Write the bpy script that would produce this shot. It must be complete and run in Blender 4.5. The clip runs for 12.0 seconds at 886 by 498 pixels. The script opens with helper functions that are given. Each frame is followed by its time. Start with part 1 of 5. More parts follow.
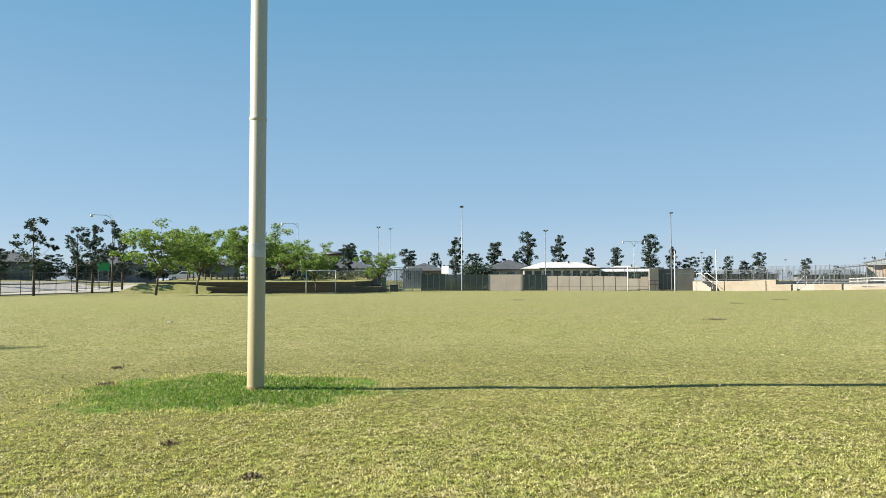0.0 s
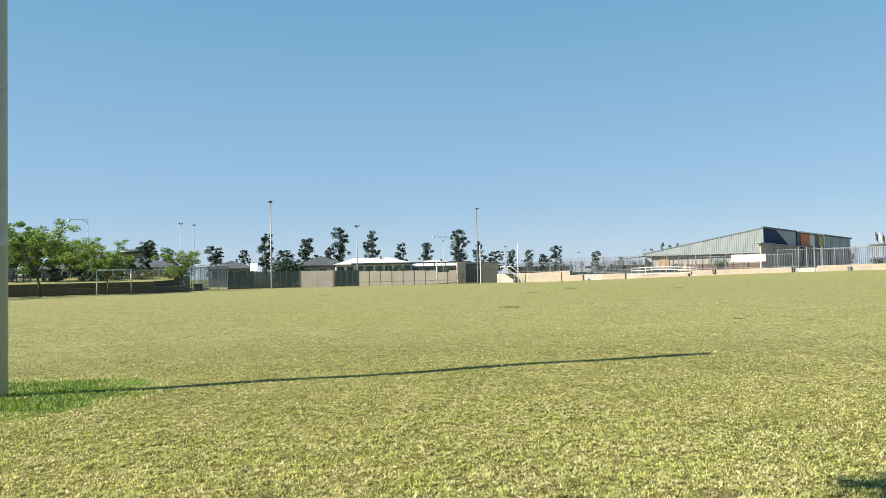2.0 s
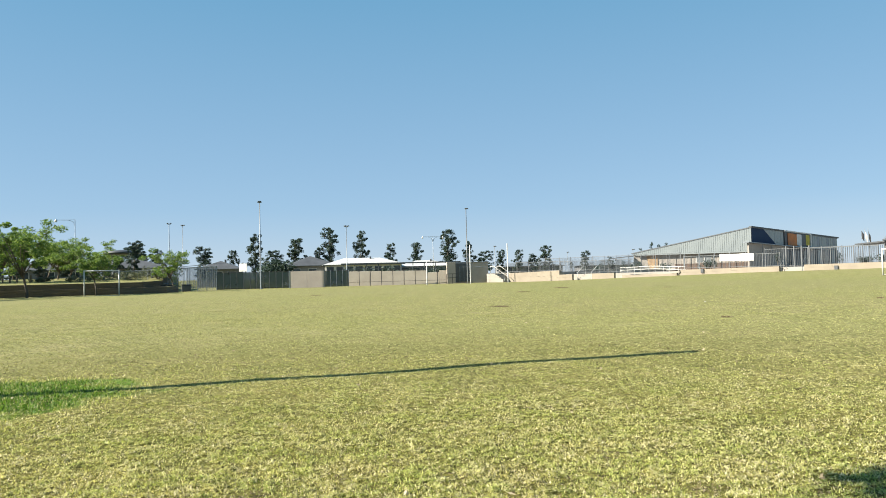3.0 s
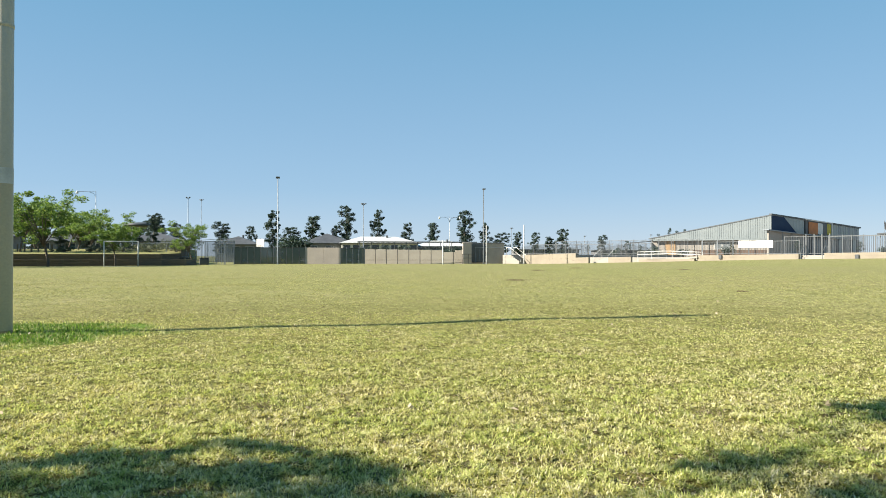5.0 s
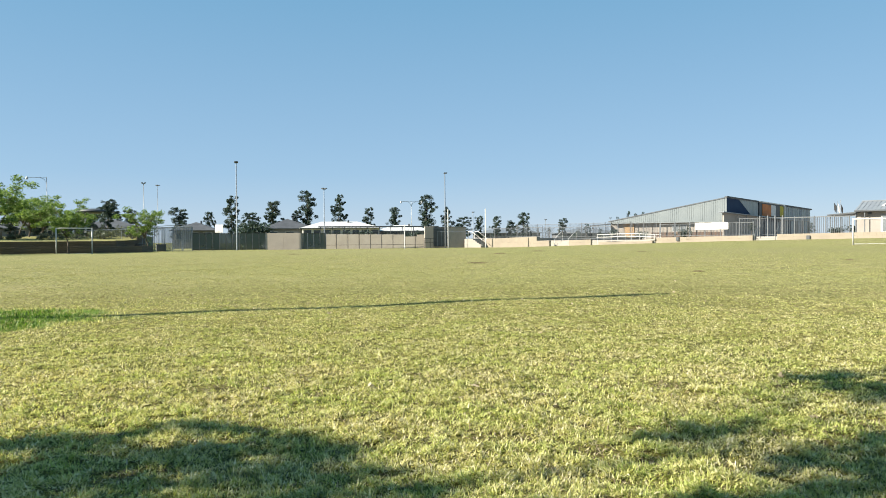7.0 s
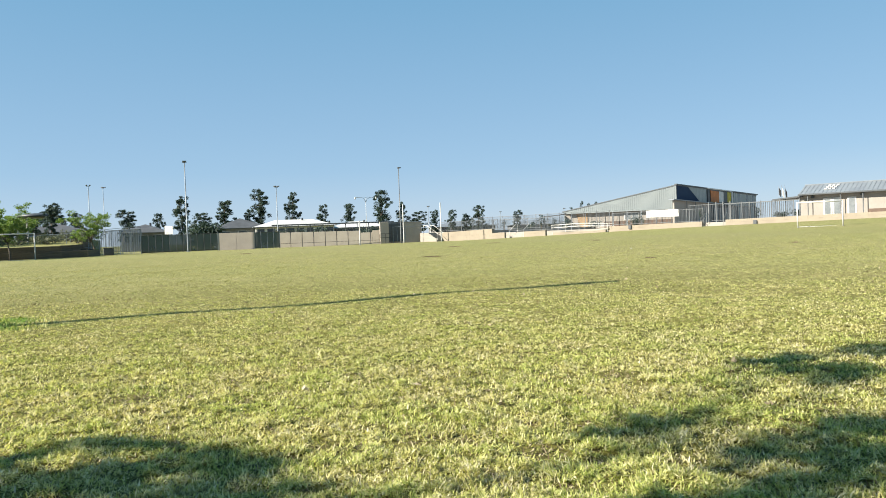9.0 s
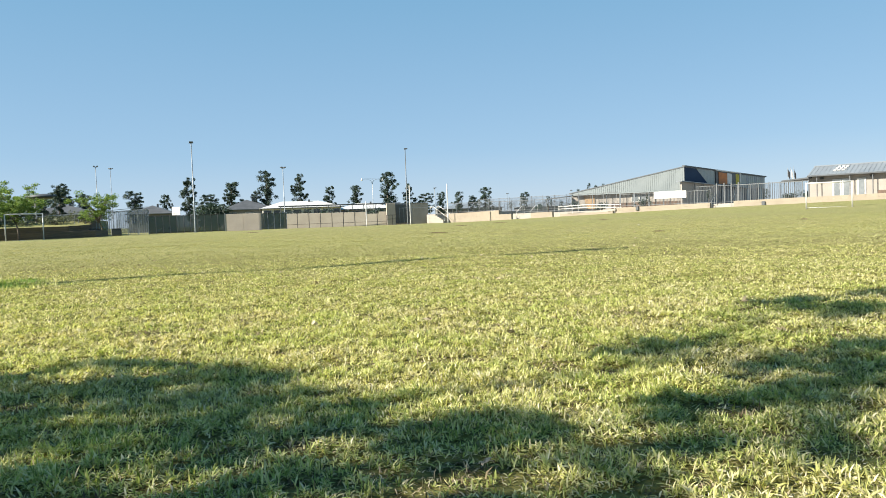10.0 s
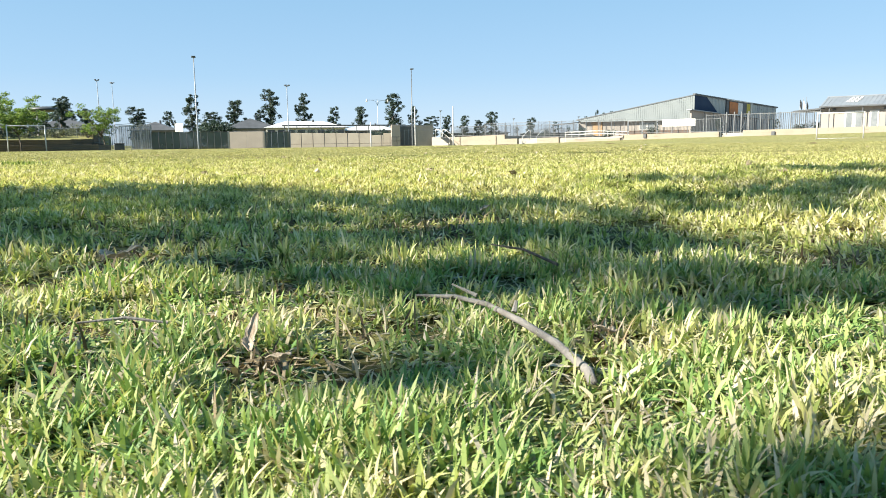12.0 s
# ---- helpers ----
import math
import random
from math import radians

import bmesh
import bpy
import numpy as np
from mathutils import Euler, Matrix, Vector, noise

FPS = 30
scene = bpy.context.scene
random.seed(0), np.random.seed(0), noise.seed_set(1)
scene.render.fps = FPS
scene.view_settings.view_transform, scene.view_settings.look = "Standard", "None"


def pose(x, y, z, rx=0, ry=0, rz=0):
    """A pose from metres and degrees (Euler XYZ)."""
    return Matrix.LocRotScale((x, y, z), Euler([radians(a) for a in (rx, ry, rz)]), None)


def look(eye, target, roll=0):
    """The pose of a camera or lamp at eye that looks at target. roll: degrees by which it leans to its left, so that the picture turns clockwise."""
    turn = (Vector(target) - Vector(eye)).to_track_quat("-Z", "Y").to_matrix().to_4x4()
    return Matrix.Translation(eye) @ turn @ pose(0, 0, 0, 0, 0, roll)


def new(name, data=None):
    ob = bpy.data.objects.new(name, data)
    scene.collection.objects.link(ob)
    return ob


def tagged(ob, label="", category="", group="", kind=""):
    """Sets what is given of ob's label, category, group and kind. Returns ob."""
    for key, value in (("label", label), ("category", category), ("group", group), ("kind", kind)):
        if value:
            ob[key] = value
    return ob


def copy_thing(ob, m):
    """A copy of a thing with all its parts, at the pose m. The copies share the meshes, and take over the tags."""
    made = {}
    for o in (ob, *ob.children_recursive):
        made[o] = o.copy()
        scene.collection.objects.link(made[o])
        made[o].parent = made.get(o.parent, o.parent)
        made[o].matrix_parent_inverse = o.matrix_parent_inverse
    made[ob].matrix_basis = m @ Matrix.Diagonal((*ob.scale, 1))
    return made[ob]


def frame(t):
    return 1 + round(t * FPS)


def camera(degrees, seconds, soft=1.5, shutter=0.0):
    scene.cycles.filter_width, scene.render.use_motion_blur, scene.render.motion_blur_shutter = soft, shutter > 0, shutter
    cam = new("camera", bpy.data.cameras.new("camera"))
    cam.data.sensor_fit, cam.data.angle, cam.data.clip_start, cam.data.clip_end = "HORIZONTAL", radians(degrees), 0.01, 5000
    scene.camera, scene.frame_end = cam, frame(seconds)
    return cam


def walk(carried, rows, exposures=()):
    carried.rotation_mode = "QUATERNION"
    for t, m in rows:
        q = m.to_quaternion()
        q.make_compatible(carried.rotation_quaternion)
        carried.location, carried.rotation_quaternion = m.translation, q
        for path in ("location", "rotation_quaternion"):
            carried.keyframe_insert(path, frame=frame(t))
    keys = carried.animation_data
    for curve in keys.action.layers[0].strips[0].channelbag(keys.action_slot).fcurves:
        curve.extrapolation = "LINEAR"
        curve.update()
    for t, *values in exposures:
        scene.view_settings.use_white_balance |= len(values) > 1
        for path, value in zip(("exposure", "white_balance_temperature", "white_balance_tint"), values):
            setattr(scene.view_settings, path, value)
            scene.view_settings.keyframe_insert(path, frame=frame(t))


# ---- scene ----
cam = camera(62.6, 12.0, soft=0.8)
PATH = [
    (0, (-0.951, -0.543, 1.083), (-0.93, 1.455, 1.169), -0.1),
    (0.5, (-0.91, -0.478, 1.025), (-0.73, 1.513, 1.097), 0.1),
    (1, (-0.732, -0.391, 0.985), (-0.39, 1.579, 1.048), -0.3),
    (1.5, (-0.681, -0.384, 0.994), (-0.223, 1.561, 1.059), -0.9),
    (2, (-0.645, -0.367, 0.98), (-0.122, 1.562, 1.05), -1.3),
    (2.5, (-0.653, -0.372, 0.984), (-0.104, 1.55, 1.057), -1.6),
    (4.5, (-0.604, -0.367, 0.757), (-0.079, 1.563, 0.79), -0.4),
    (5, (-0.615, -0.376, 0.678), (-0.109, 1.559, 0.699), -0.0),
    (5.5, (-0.631, -0.379, 0.656), (-0.141, 1.56, 0.667), 0.1),
    (6, (-0.647, -0.388, 0.632), (-0.149, 1.549, 0.632), 0.0),
    (6.5, (-0.644, -0.386, 0.635), (-0.104, 1.539, 0.624), -0.2),
    (7, (-0.596, -0.351, 0.646), (0.01, 1.555, 0.624), -0.5),
    (7.5, (-0.584, -0.357, 0.656), (0.088, 1.526, 0.627), -0.9),
    (9.5, (-0.436, -0.163, 0.578), (0.283, 1.703, 0.535), -2.2),
    (10, (-0.475, -0.182, 0.432), (0.224, 1.69, 0.346), -2.1),
    (10.5, (-0.491, -0.194, 0.307), (0.188, 1.682, 0.155), -1.7),
    (11, (-0.492, -0.198, 0.209), (0.175, 1.674, -0.016), -1.1),
    (11.5, (-0.489, -0.207, 0.156), (0.178, 1.658, -0.122), -0.6),
    (12, (-0.49, -0.212, 0.132), (0.189, 1.647, -0.155), -0.7),
]
cam.data.dof.use_dof, cam.data.dof.focus_distance, cam.data.dof.aperture_fstop = True, 1.4, 50.0
walk(cam, [(t, look(eye, target, roll)) for t, eye, target, roll in PATH],
     [(0, 1.40), (4.5, 1.46), (9.5, 1.46), (10.5, 1.56), (11, 1.66), (11.5, 1.73), (12, 1.74)])

# ---- light ----
SUN_ELEV = 32.0
world = bpy.data.worlds.new("sky")
scene.world = world
world.use_nodes = True
wn = world.node_tree
sky = wn.nodes.new("ShaderNodeTexSky")
sky.sky_type = "NISHITA"
sky.sun_disc = False
sky.sun_elevation = radians(SUN_ELEV)
sky.sun_rotation = radians(270)
sky.altitude = 1500
sky.air_density, sky.dust_density, sky.ozone_density = 1.0, 0.4, 0.6
haze = wn.nodes.new("ShaderNodeMix")          # evens the sky out towards a clear, slightly hazy blue
haze.data_type = "RGBA"
haze.inputs[0].default_value = 0.85
way = wn.nodes.new("ShaderNodeTexCoord")
up = wn.nodes.new("ShaderNodeSeparateXYZ")
tone = wn.nodes.new("ShaderNodeValToRGB")     # paler and warmer haze low down, clear blue above
for k, (at, colour) in enumerate(((0.0, (3.15, 4.05, 5.2)), (0.09, (2.15, 3.5, 4.95)), (0.38, (1.02, 2.66, 4.2)), (1.0, (0.72, 2.2, 3.6)))):
    e = tone.color_ramp.elements[k] if k < 2 else tone.color_ramp.elements.new(at)
    e.position, e.color = at, (*colour, 1)
wn.links.new(way.outputs["Generated"], up.inputs[0])
wn.links.new(up.outputs["Z"], tone.inputs[0])
wn.links.new(tone.outputs[0], haze.inputs[7])
wn.links.new(sky.outputs[0], haze.inputs[6])
wn.links.new(haze.outputs[2], wn.nodes["Background"].inputs[0])
wn.nodes["Background"].inputs[1].default_value = 0.056
sun_data = bpy.data.lights.new("sun", "SUN")
sun_data.energy, sun_data.angle, sun_data.color = 5.0, radians(0.55), (1.0, 0.93, 0.80)
sun = new("sun", sun_data)
ce, se = math.cos(radians(SUN_ELEV)), math.sin(radians(SUN_ELEV))
sun.matrix_basis = look((-60 * ce, -0.9 * ce, 60 * se), (0, 0, 0))


# ---- materials ----
def node(nt, kind, **inputs):
    n = nt.nodes.new(kind)
    for k, v in inputs.items():
        n.inputs[k.replace("_", " ")].default_value = v
    return n


def ramp_node(nt, fac, stops):
    r = nt.nodes.new("ShaderNodeValToRGB")
    els = r.color_ramp.elements
    while len(els) < len(stops):
        els.new(0.5)
    for e, (p, c) in zip(els, stops):
        e.position, e.color = p, (*c, 1)
    nt.links.new(fac, r.inputs[0])
    return r.outputs[0]


def mixc(nt, fac, a, b, mode="MIX"):
    m = nt.nodes.new("ShaderNodeMix")
    m.data_type, m.blend_type = "RGBA", mode
    for sock, v in ((m.inputs[0], fac), (m.inputs[6], a), (m.inputs[7], b)):
        if isinstance(v, bpy.types.NodeSocket):
            nt.links.new(v, sock)
        elif isinstance(v, tuple):
            sock.default_value = (*v, 1)
        else:
            sock.default_value = v
    return m.outputs[2]


def noise_fac(nt, scale, detail=4.0, rough=0.55, coords="Object", stretch=None):
    tc = nt.nodes.new("ShaderNodeTexCoord")
    out = tc.outputs[coords]
    if stretch:
        mp = nt.nodes.new("ShaderNodeMapping")
        mp.inputs["Scale"].default_value = stretch
        nt.links.new(out, mp.inputs[0])
        out = mp.outputs[0]
    n = node(nt, "ShaderNodeTexNoise", Scale=scale, Detail=detail, Roughness=rough)
    nt.links.new(out, n.inputs["Vector"])
    return n.outputs["Fac"]


def surface(name, base, other=None, scale=3.0, fine=40.0, rough=0.7, metal=0.0, bump=0.2, bump_depth=0.01, spread=0.12, stretch=None, random_tint=0.0):
    """A painted, stone or metal surface with broad stains and fine grain."""
    m = bpy.data.materials.new(name)
    m.use_nodes = True
    nt = m.node_tree
    p = nt.nodes["Principled BSDF"]
    base = tuple(c * 0.8 for c in base)           # a fifth darker than fresh paint and clean stone
    other = tuple(c * 0.8 for c in other) if other else tuple(c * 0.72 for c in base)
    broad = noise_fac(nt, scale, 5.0, 0.6, stretch=stretch)
    grain = noise_fac(nt, fine, 3.0, 0.6)
    col = mixc(nt, ramp_node(nt, broad, ((0.5 - spread, (0, 0, 0)), (0.5 + spread, (1, 1, 1)))), base, other)
    col = mixc(nt, 0.35, col, ramp_node(nt, grain, ((0.3, (0.55, 0.55, 0.55)), (0.7, (1.0, 1.0, 1.0)))), "MULTIPLY")
    if random_tint:
        oi = nt.nodes.new("ShaderNodeObjectInfo")
        col = mixc(nt, random_tint, col, ramp_node(nt, oi.outputs["Random"], ((0.0, (0.5, 0.5, 0.5)), (1.0, (1.0, 1.0, 1.0)))), "MULTIPLY")
    nt.links.new(col, p.inputs["Base Color"])
    p.inputs["Roughness"].default_value, p.inputs["Metallic"].default_value = rough, metal
    b = node(nt, "ShaderNodeBump", Strength=bump, Distance=bump_depth)
    nt.links.new(grain, b.inputs["Height"])
    nt.links.new(b.outputs[0], p.inputs["Normal"])
    return m


def lush_mask(nt):
    """1 within the ring of watered, longer grass round the goal post, with an uneven rim."""
    geo = nt.nodes.new("ShaderNodeNewGeometry")
    mp = nt.nodes.new("ShaderNodeMapping")
    mp.inputs["Location"].default_value = (3.0 / 2.42, -6.72 / 2.0, 0)
    mp.inputs["Scale"].default_value = (1 / 2.42, 1 / 2.0, 0)
    nt.links.new(geo.outputs["Position"], mp.inputs[0])
    ln = nt.nodes.new("ShaderNodeVectorMath")
    ln.operation = "LENGTH"
    nt.links.new(mp.outputs[0], ln.inputs[0])
    n = node(nt, "ShaderNodeTexNoise", Scale=2.2, Detail=4.0)
    nt.links.new(geo.outputs["Position"], n.inputs["Vector"])
    add = nt.nodes.new("ShaderNodeMath")
    add.operation = "MULTIPLY_ADD"
    nt.links.new(n.outputs["Fac"], add.inputs[0])
    add.inputs[1].default_value = 0.7
    nt.links.new(ln.outputs["Value"], add.inputs[2])
    return ramp_node(nt, add.outputs[0], ((0.86, (1, 1, 1)), (1.42, (0, 0, 0))))


def world_noise(nt, scale, detail=4.0, rough=0.55):
    geo = nt.nodes.new("ShaderNodeNewGeometry")
    n = node(nt, "ShaderNodeTexNoise", Scale=scale, Detail=detail, Roughness=rough)
    nt.links.new(geo.outputs["Position"], n.inputs["Vector"])
    return n.outputs["Fac"]


LUSH_A, LUSH_B = (0.06, 0.15, 0.018), (0.23, 0.35, 0.055)


def near_turf_mask(nt):
    """1 on a ragged patch of greener turf at the near end, fading out over the field."""
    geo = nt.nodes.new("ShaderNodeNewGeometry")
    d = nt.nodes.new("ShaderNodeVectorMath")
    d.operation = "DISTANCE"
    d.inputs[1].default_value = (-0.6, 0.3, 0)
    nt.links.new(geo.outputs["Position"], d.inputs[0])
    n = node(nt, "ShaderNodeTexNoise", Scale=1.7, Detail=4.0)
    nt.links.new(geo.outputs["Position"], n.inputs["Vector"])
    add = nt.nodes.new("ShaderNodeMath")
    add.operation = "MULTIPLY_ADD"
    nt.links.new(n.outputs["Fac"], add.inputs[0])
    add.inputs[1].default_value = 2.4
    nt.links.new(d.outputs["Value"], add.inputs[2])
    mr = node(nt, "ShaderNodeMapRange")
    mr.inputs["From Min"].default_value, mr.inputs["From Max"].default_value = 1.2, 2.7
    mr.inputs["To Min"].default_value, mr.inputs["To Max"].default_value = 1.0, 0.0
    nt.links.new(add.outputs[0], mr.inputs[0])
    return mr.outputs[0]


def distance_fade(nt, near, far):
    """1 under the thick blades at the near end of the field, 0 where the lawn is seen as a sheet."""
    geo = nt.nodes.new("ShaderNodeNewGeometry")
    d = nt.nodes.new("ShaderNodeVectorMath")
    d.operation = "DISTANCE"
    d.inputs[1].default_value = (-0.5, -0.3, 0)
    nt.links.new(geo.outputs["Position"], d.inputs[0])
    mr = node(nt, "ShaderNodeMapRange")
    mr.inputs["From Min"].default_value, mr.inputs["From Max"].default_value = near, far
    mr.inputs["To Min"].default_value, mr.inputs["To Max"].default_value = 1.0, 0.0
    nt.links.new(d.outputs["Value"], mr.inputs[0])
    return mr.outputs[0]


def lawn_material():
    m = bpy.data.materials.new("lawn")
    m.use_nodes = True
    nt = m.node_tree
    p = nt.nodes["Principled BSDF"]
    wide = world_noise(nt, 0.09, 3.0)
    mid = world_noise(nt, 1.1, 5.0, 0.65)
    fine = world_noise(nt, 24.0, 3.0, 0.7)
    col = ramp_node(nt, mid, ((0.33, (0.25, 0.25, 0.10)), (0.5, (0.30, 0.285, 0.125)), (0.68, (0.35, 0.315, 0.16))))
    col = mixc(nt, ramp_node(nt, wide, ((0.42, (0, 0, 0)), (0.62, (0.55, 0.55, 0.55)))), col, (0.285, 0.29, 0.105))
    # near thatch colour, darkened further as painted shade between the blades
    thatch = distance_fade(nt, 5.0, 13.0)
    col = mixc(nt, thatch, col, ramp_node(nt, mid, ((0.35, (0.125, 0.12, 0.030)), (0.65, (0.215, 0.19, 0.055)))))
    # darker ground colour within the near patch
    col = mixc(nt, near_turf_mask(nt), col, (0.11, 0.11, 0.05))
    col = mixc(nt, lush_mask(nt), col, mixc(nt, mid, LUSH_A, LUSH_B))
    bare = ramp_node(nt, world_noise(nt, 0.55, 6.0, 0.7), ((0.66, (0, 0, 0)), (0.74, (0.8, 0.8, 0.8))))
    col = mixc(nt, bare, col, (0.26, 0.22, 0.12))
    # fine specks: dark soil, plus shade between blades painted into the colour
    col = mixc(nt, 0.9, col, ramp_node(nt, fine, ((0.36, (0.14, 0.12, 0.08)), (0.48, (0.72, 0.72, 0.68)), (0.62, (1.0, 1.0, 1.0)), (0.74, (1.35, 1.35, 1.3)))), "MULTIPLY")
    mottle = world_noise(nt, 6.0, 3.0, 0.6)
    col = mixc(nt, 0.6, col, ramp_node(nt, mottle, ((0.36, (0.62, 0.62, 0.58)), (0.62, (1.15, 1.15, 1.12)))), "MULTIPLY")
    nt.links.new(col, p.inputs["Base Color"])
    p.inputs["Roughness"].default_value = 0.95
    p.inputs["Specular IOR Level"].default_value = 0.1
    b = node(nt, "ShaderNodeBump", Strength=0.8, Distance=0.025)
    nt.links.new(fine, b.inputs["Height"])
    nt.links.new(b.outputs[0], p.inputs["Normal"])
    return m


def leafy(name, stops, clear=0.45, rough=0.55, patchy=None, tuft_shade=0, dry=None, bright=0.8):
    """Blades and leaves: colour by leaf, gloss, and light that shines through."""
    m = bpy.data.materials.new(name)
    m.use_nodes = True
    nt = m.node_tree
    p = nt.nodes["Principled BSDF"]
    geo = nt.nodes.new("ShaderNodeNewGeometry")
    col = ramp_node(nt, geo.outputs["Random Per Island"], stops)
    if patchy:
        mid = world_noise(nt, 2.6, 4.0, 0.6)
        shift = ramp_node(nt, mid, ((0.38, (0, 0, 0)), (0.60, (0.85, 0.85, 0.85))))
        col = mixc(nt, shift, col, ramp_node(nt, geo.outputs["Random Per Island"], patchy))
        col = mixc(nt, near_turf_mask(nt), col, ramp_node(nt, geo.outputs["Random Per Island"], ((0.0, (0.14, 0.22, 0.07)), (0.35, (0.40, 0.50, 0.16)), (0.60, (0.66, 0.66, 0.26)), (0.80, (0.74, 0.67, 0.39)), (1.0, (0.84, 0.75, 0.58)))))
        col = mixc(nt, lush_mask(nt), col, ramp_node(nt, geo.outputs["Random Per Island"], ((0.0, LUSH_A), (1.0, LUSH_B))))
    if dry:
        spot = ramp_node(nt, world_noise(nt, 11.0, 3.0, 0.6), ((0.47, (0, 0, 0)), (0.62, (0.9, 0.9, 0.9))))
        col = mixc(nt, spot, col, ramp_node(nt, geo.outputs["Random Per Island"], dry))
    if tuft_shade:
        # paints shade between tufts into the blade colour, and lightens their tops
        clumps = world_noise(nt, tuft_shade, 2.5, 0.65)
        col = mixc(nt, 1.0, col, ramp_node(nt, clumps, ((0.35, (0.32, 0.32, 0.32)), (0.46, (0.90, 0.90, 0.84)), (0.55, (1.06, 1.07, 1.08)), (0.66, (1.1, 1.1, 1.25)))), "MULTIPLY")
    if bright != 1.0:
        col = mixc(nt, 1.0, col, (bright, bright, bright), "MULTIPLY")
    nt.links.new(col, p.inputs["Base Color"])
    p.inputs["Roughness"].default_value = rough
    p.inputs["Specular IOR Level"].default_value = 0.3
    tr = nt.nodes.new("ShaderNodeBsdfTranslucent")
    nt.links.new(mixc(nt, 1.0, col, (1.0, 1.0, 0.55), "MULTIPLY"), tr.inputs[0])
    mx = nt.nodes.new("ShaderNodeMixShader")
    mx.inputs[0].default_value = clear
    nt.links.new(p.outputs[0], mx.inputs[1])
    nt.links.new(tr.outputs[0], mx.inputs[2])
    nt.links.new(mx.outputs[0], nt.nodes["Material Output"].inputs[0])
    return m


def netting(name, colour, openness):
    """Woven wire or shade cloth, partly see-through."""
    m = bpy.data.materials.new(name)
    m.use_nodes = True
    nt = m.node_tree
    p = nt.nodes["Principled BSDF"]
    p.inputs["Base Color"].default_value = (*colour, 1)
    p.inputs["Roughness"].default_value = 0.6
    tr = nt.nodes.new("ShaderNodeBsdfTransparent")
    mx = nt.nodes.new("ShaderNodeMixShader")
    n = noise_fac(nt, 1.5, 3.0)
    mr = node(nt, "ShaderNodeMapRange")
    mr.inputs["To Min"].default_value, mr.inputs["To Max"].default_value = openness - 0.08, openness + 0.08
    nt.links.new(n, mr.inputs[0])
    nt.links.new(mr.outputs[0], mx.inputs[0])
    nt.links.new(p.outputs[0], mx.inputs[1])
    nt.links.new(tr.outputs[0], mx.inputs[2])
    nt.links.new(mx.outputs[0], nt.nodes["Material Output"].inputs[0])
    return m


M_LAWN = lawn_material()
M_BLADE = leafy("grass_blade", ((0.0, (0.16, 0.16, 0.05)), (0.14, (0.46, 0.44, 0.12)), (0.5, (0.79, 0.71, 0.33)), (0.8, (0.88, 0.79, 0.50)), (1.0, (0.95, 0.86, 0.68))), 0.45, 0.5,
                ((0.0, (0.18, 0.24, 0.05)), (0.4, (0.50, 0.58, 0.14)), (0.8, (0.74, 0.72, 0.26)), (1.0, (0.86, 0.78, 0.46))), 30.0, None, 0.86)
M_NEAR = leafy("green_grass_blade", ((0.0, (0.11, 0.23, 0.06)), (0.30, (0.26, 0.40, 0.12)), (0.58, (0.44, 0.55, 0.19)), (0.76, (0.56, 0.58, 0.26)), (0.88, (0.60, 0.52, 0.34)), (1.0, (0.68, 0.60, 0.48))), 0.34, 0.5, None, 0,
               ((0.0, (0.30, 0.36, 0.10)), (0.30, (0.52, 0.55, 0.17)), (0.55, (0.60, 0.55, 0.29)), (1.0, (0.70, 0.61, 0.47))), 0.79)
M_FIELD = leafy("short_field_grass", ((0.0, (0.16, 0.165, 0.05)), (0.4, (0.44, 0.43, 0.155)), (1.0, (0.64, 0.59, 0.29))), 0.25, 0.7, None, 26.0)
M_THATCH = leafy("dead_thatch", ((0.0, (0.05, 0.036, 0.02)), (0.5, (0.15, 0.11, 0.06)), (0.8, (0.36, 0.28, 0.17)), (1.0, (0.62, 0.51, 0.36))), 0.15, 0.8)
M_STRAW = leafy("dry_straw", ((0.0, (0.26, 0.20, 0.12)), (0.5, (0.50, 0.41, 0.27)), (1.0, (0.72, 0.62, 0.46))), 0.2, 0.7)
M_DEADLEAF = surface("dead_leaf", (0.56, 0.46, 0.34), (0.30, 0.22, 0.15), 120, 900, 0.85, 0, 0.4, 0.001)
M_POST = surface("cream_post_paint", (0.56, 0.46, 0.28), (0.47, 0.375, 0.215), 1.3, 60, 0.45, 0, 0.15, 0.002, 0.25, (1, 1, 0.25))
M_POST_TOP = surface("weathered_cream_paint", (0.60, 0.55, 0.44), (0.50, 0.44, 0.32), 1.3, 60, 0.45, 0, 0.1, 0.001, 0.2, (2, 2, 0.12))
M_RUST = surface("rust", (0.26, 0.16, 0.075), (0.40, 0.29, 0.15), 14, 90, 0.9, 0, 0.4, 0.002)
M_TAPE = surface("white_tape", (0.68, 0.68, 0.65), None, 6, 90, 0.5)
M_GALV = surface("galvanised_steel", (0.30, 0.33, 0.36), (0.24, 0.27, 0.30), 4, 60, 0.5, 0.2)
M_FENCE = surface("grey_fence_paint", (0.14, 0.15, 0.155), (0.18, 0.19, 0.20), 3, 40, 0.5, 0.2)
M_IRON = surface("grey_corrugated_roof", (0.24, 0.265, 0.29), (0.20, 0.22, 0.245), 0.6, 10, 0.5, 0.0)
M_WHITE = surface("white_paint", (0.72, 0.71, 0.68), (0.61, 0.60, 0.57), 2, 30, 0.5)
M_LIME = surface("cream_limestone", (0.38, 0.325, 0.25), (0.335, 0.285, 0.22), 0.8, 14, 0.9, 0, 0.5, 0.01, random_tint=0.07)
M_BEIGE = surface("beige_render", (0.38, 0.345, 0.305), (0.335, 0.305, 0.27), 0.6, 12, 0.9, 0, 0.3)
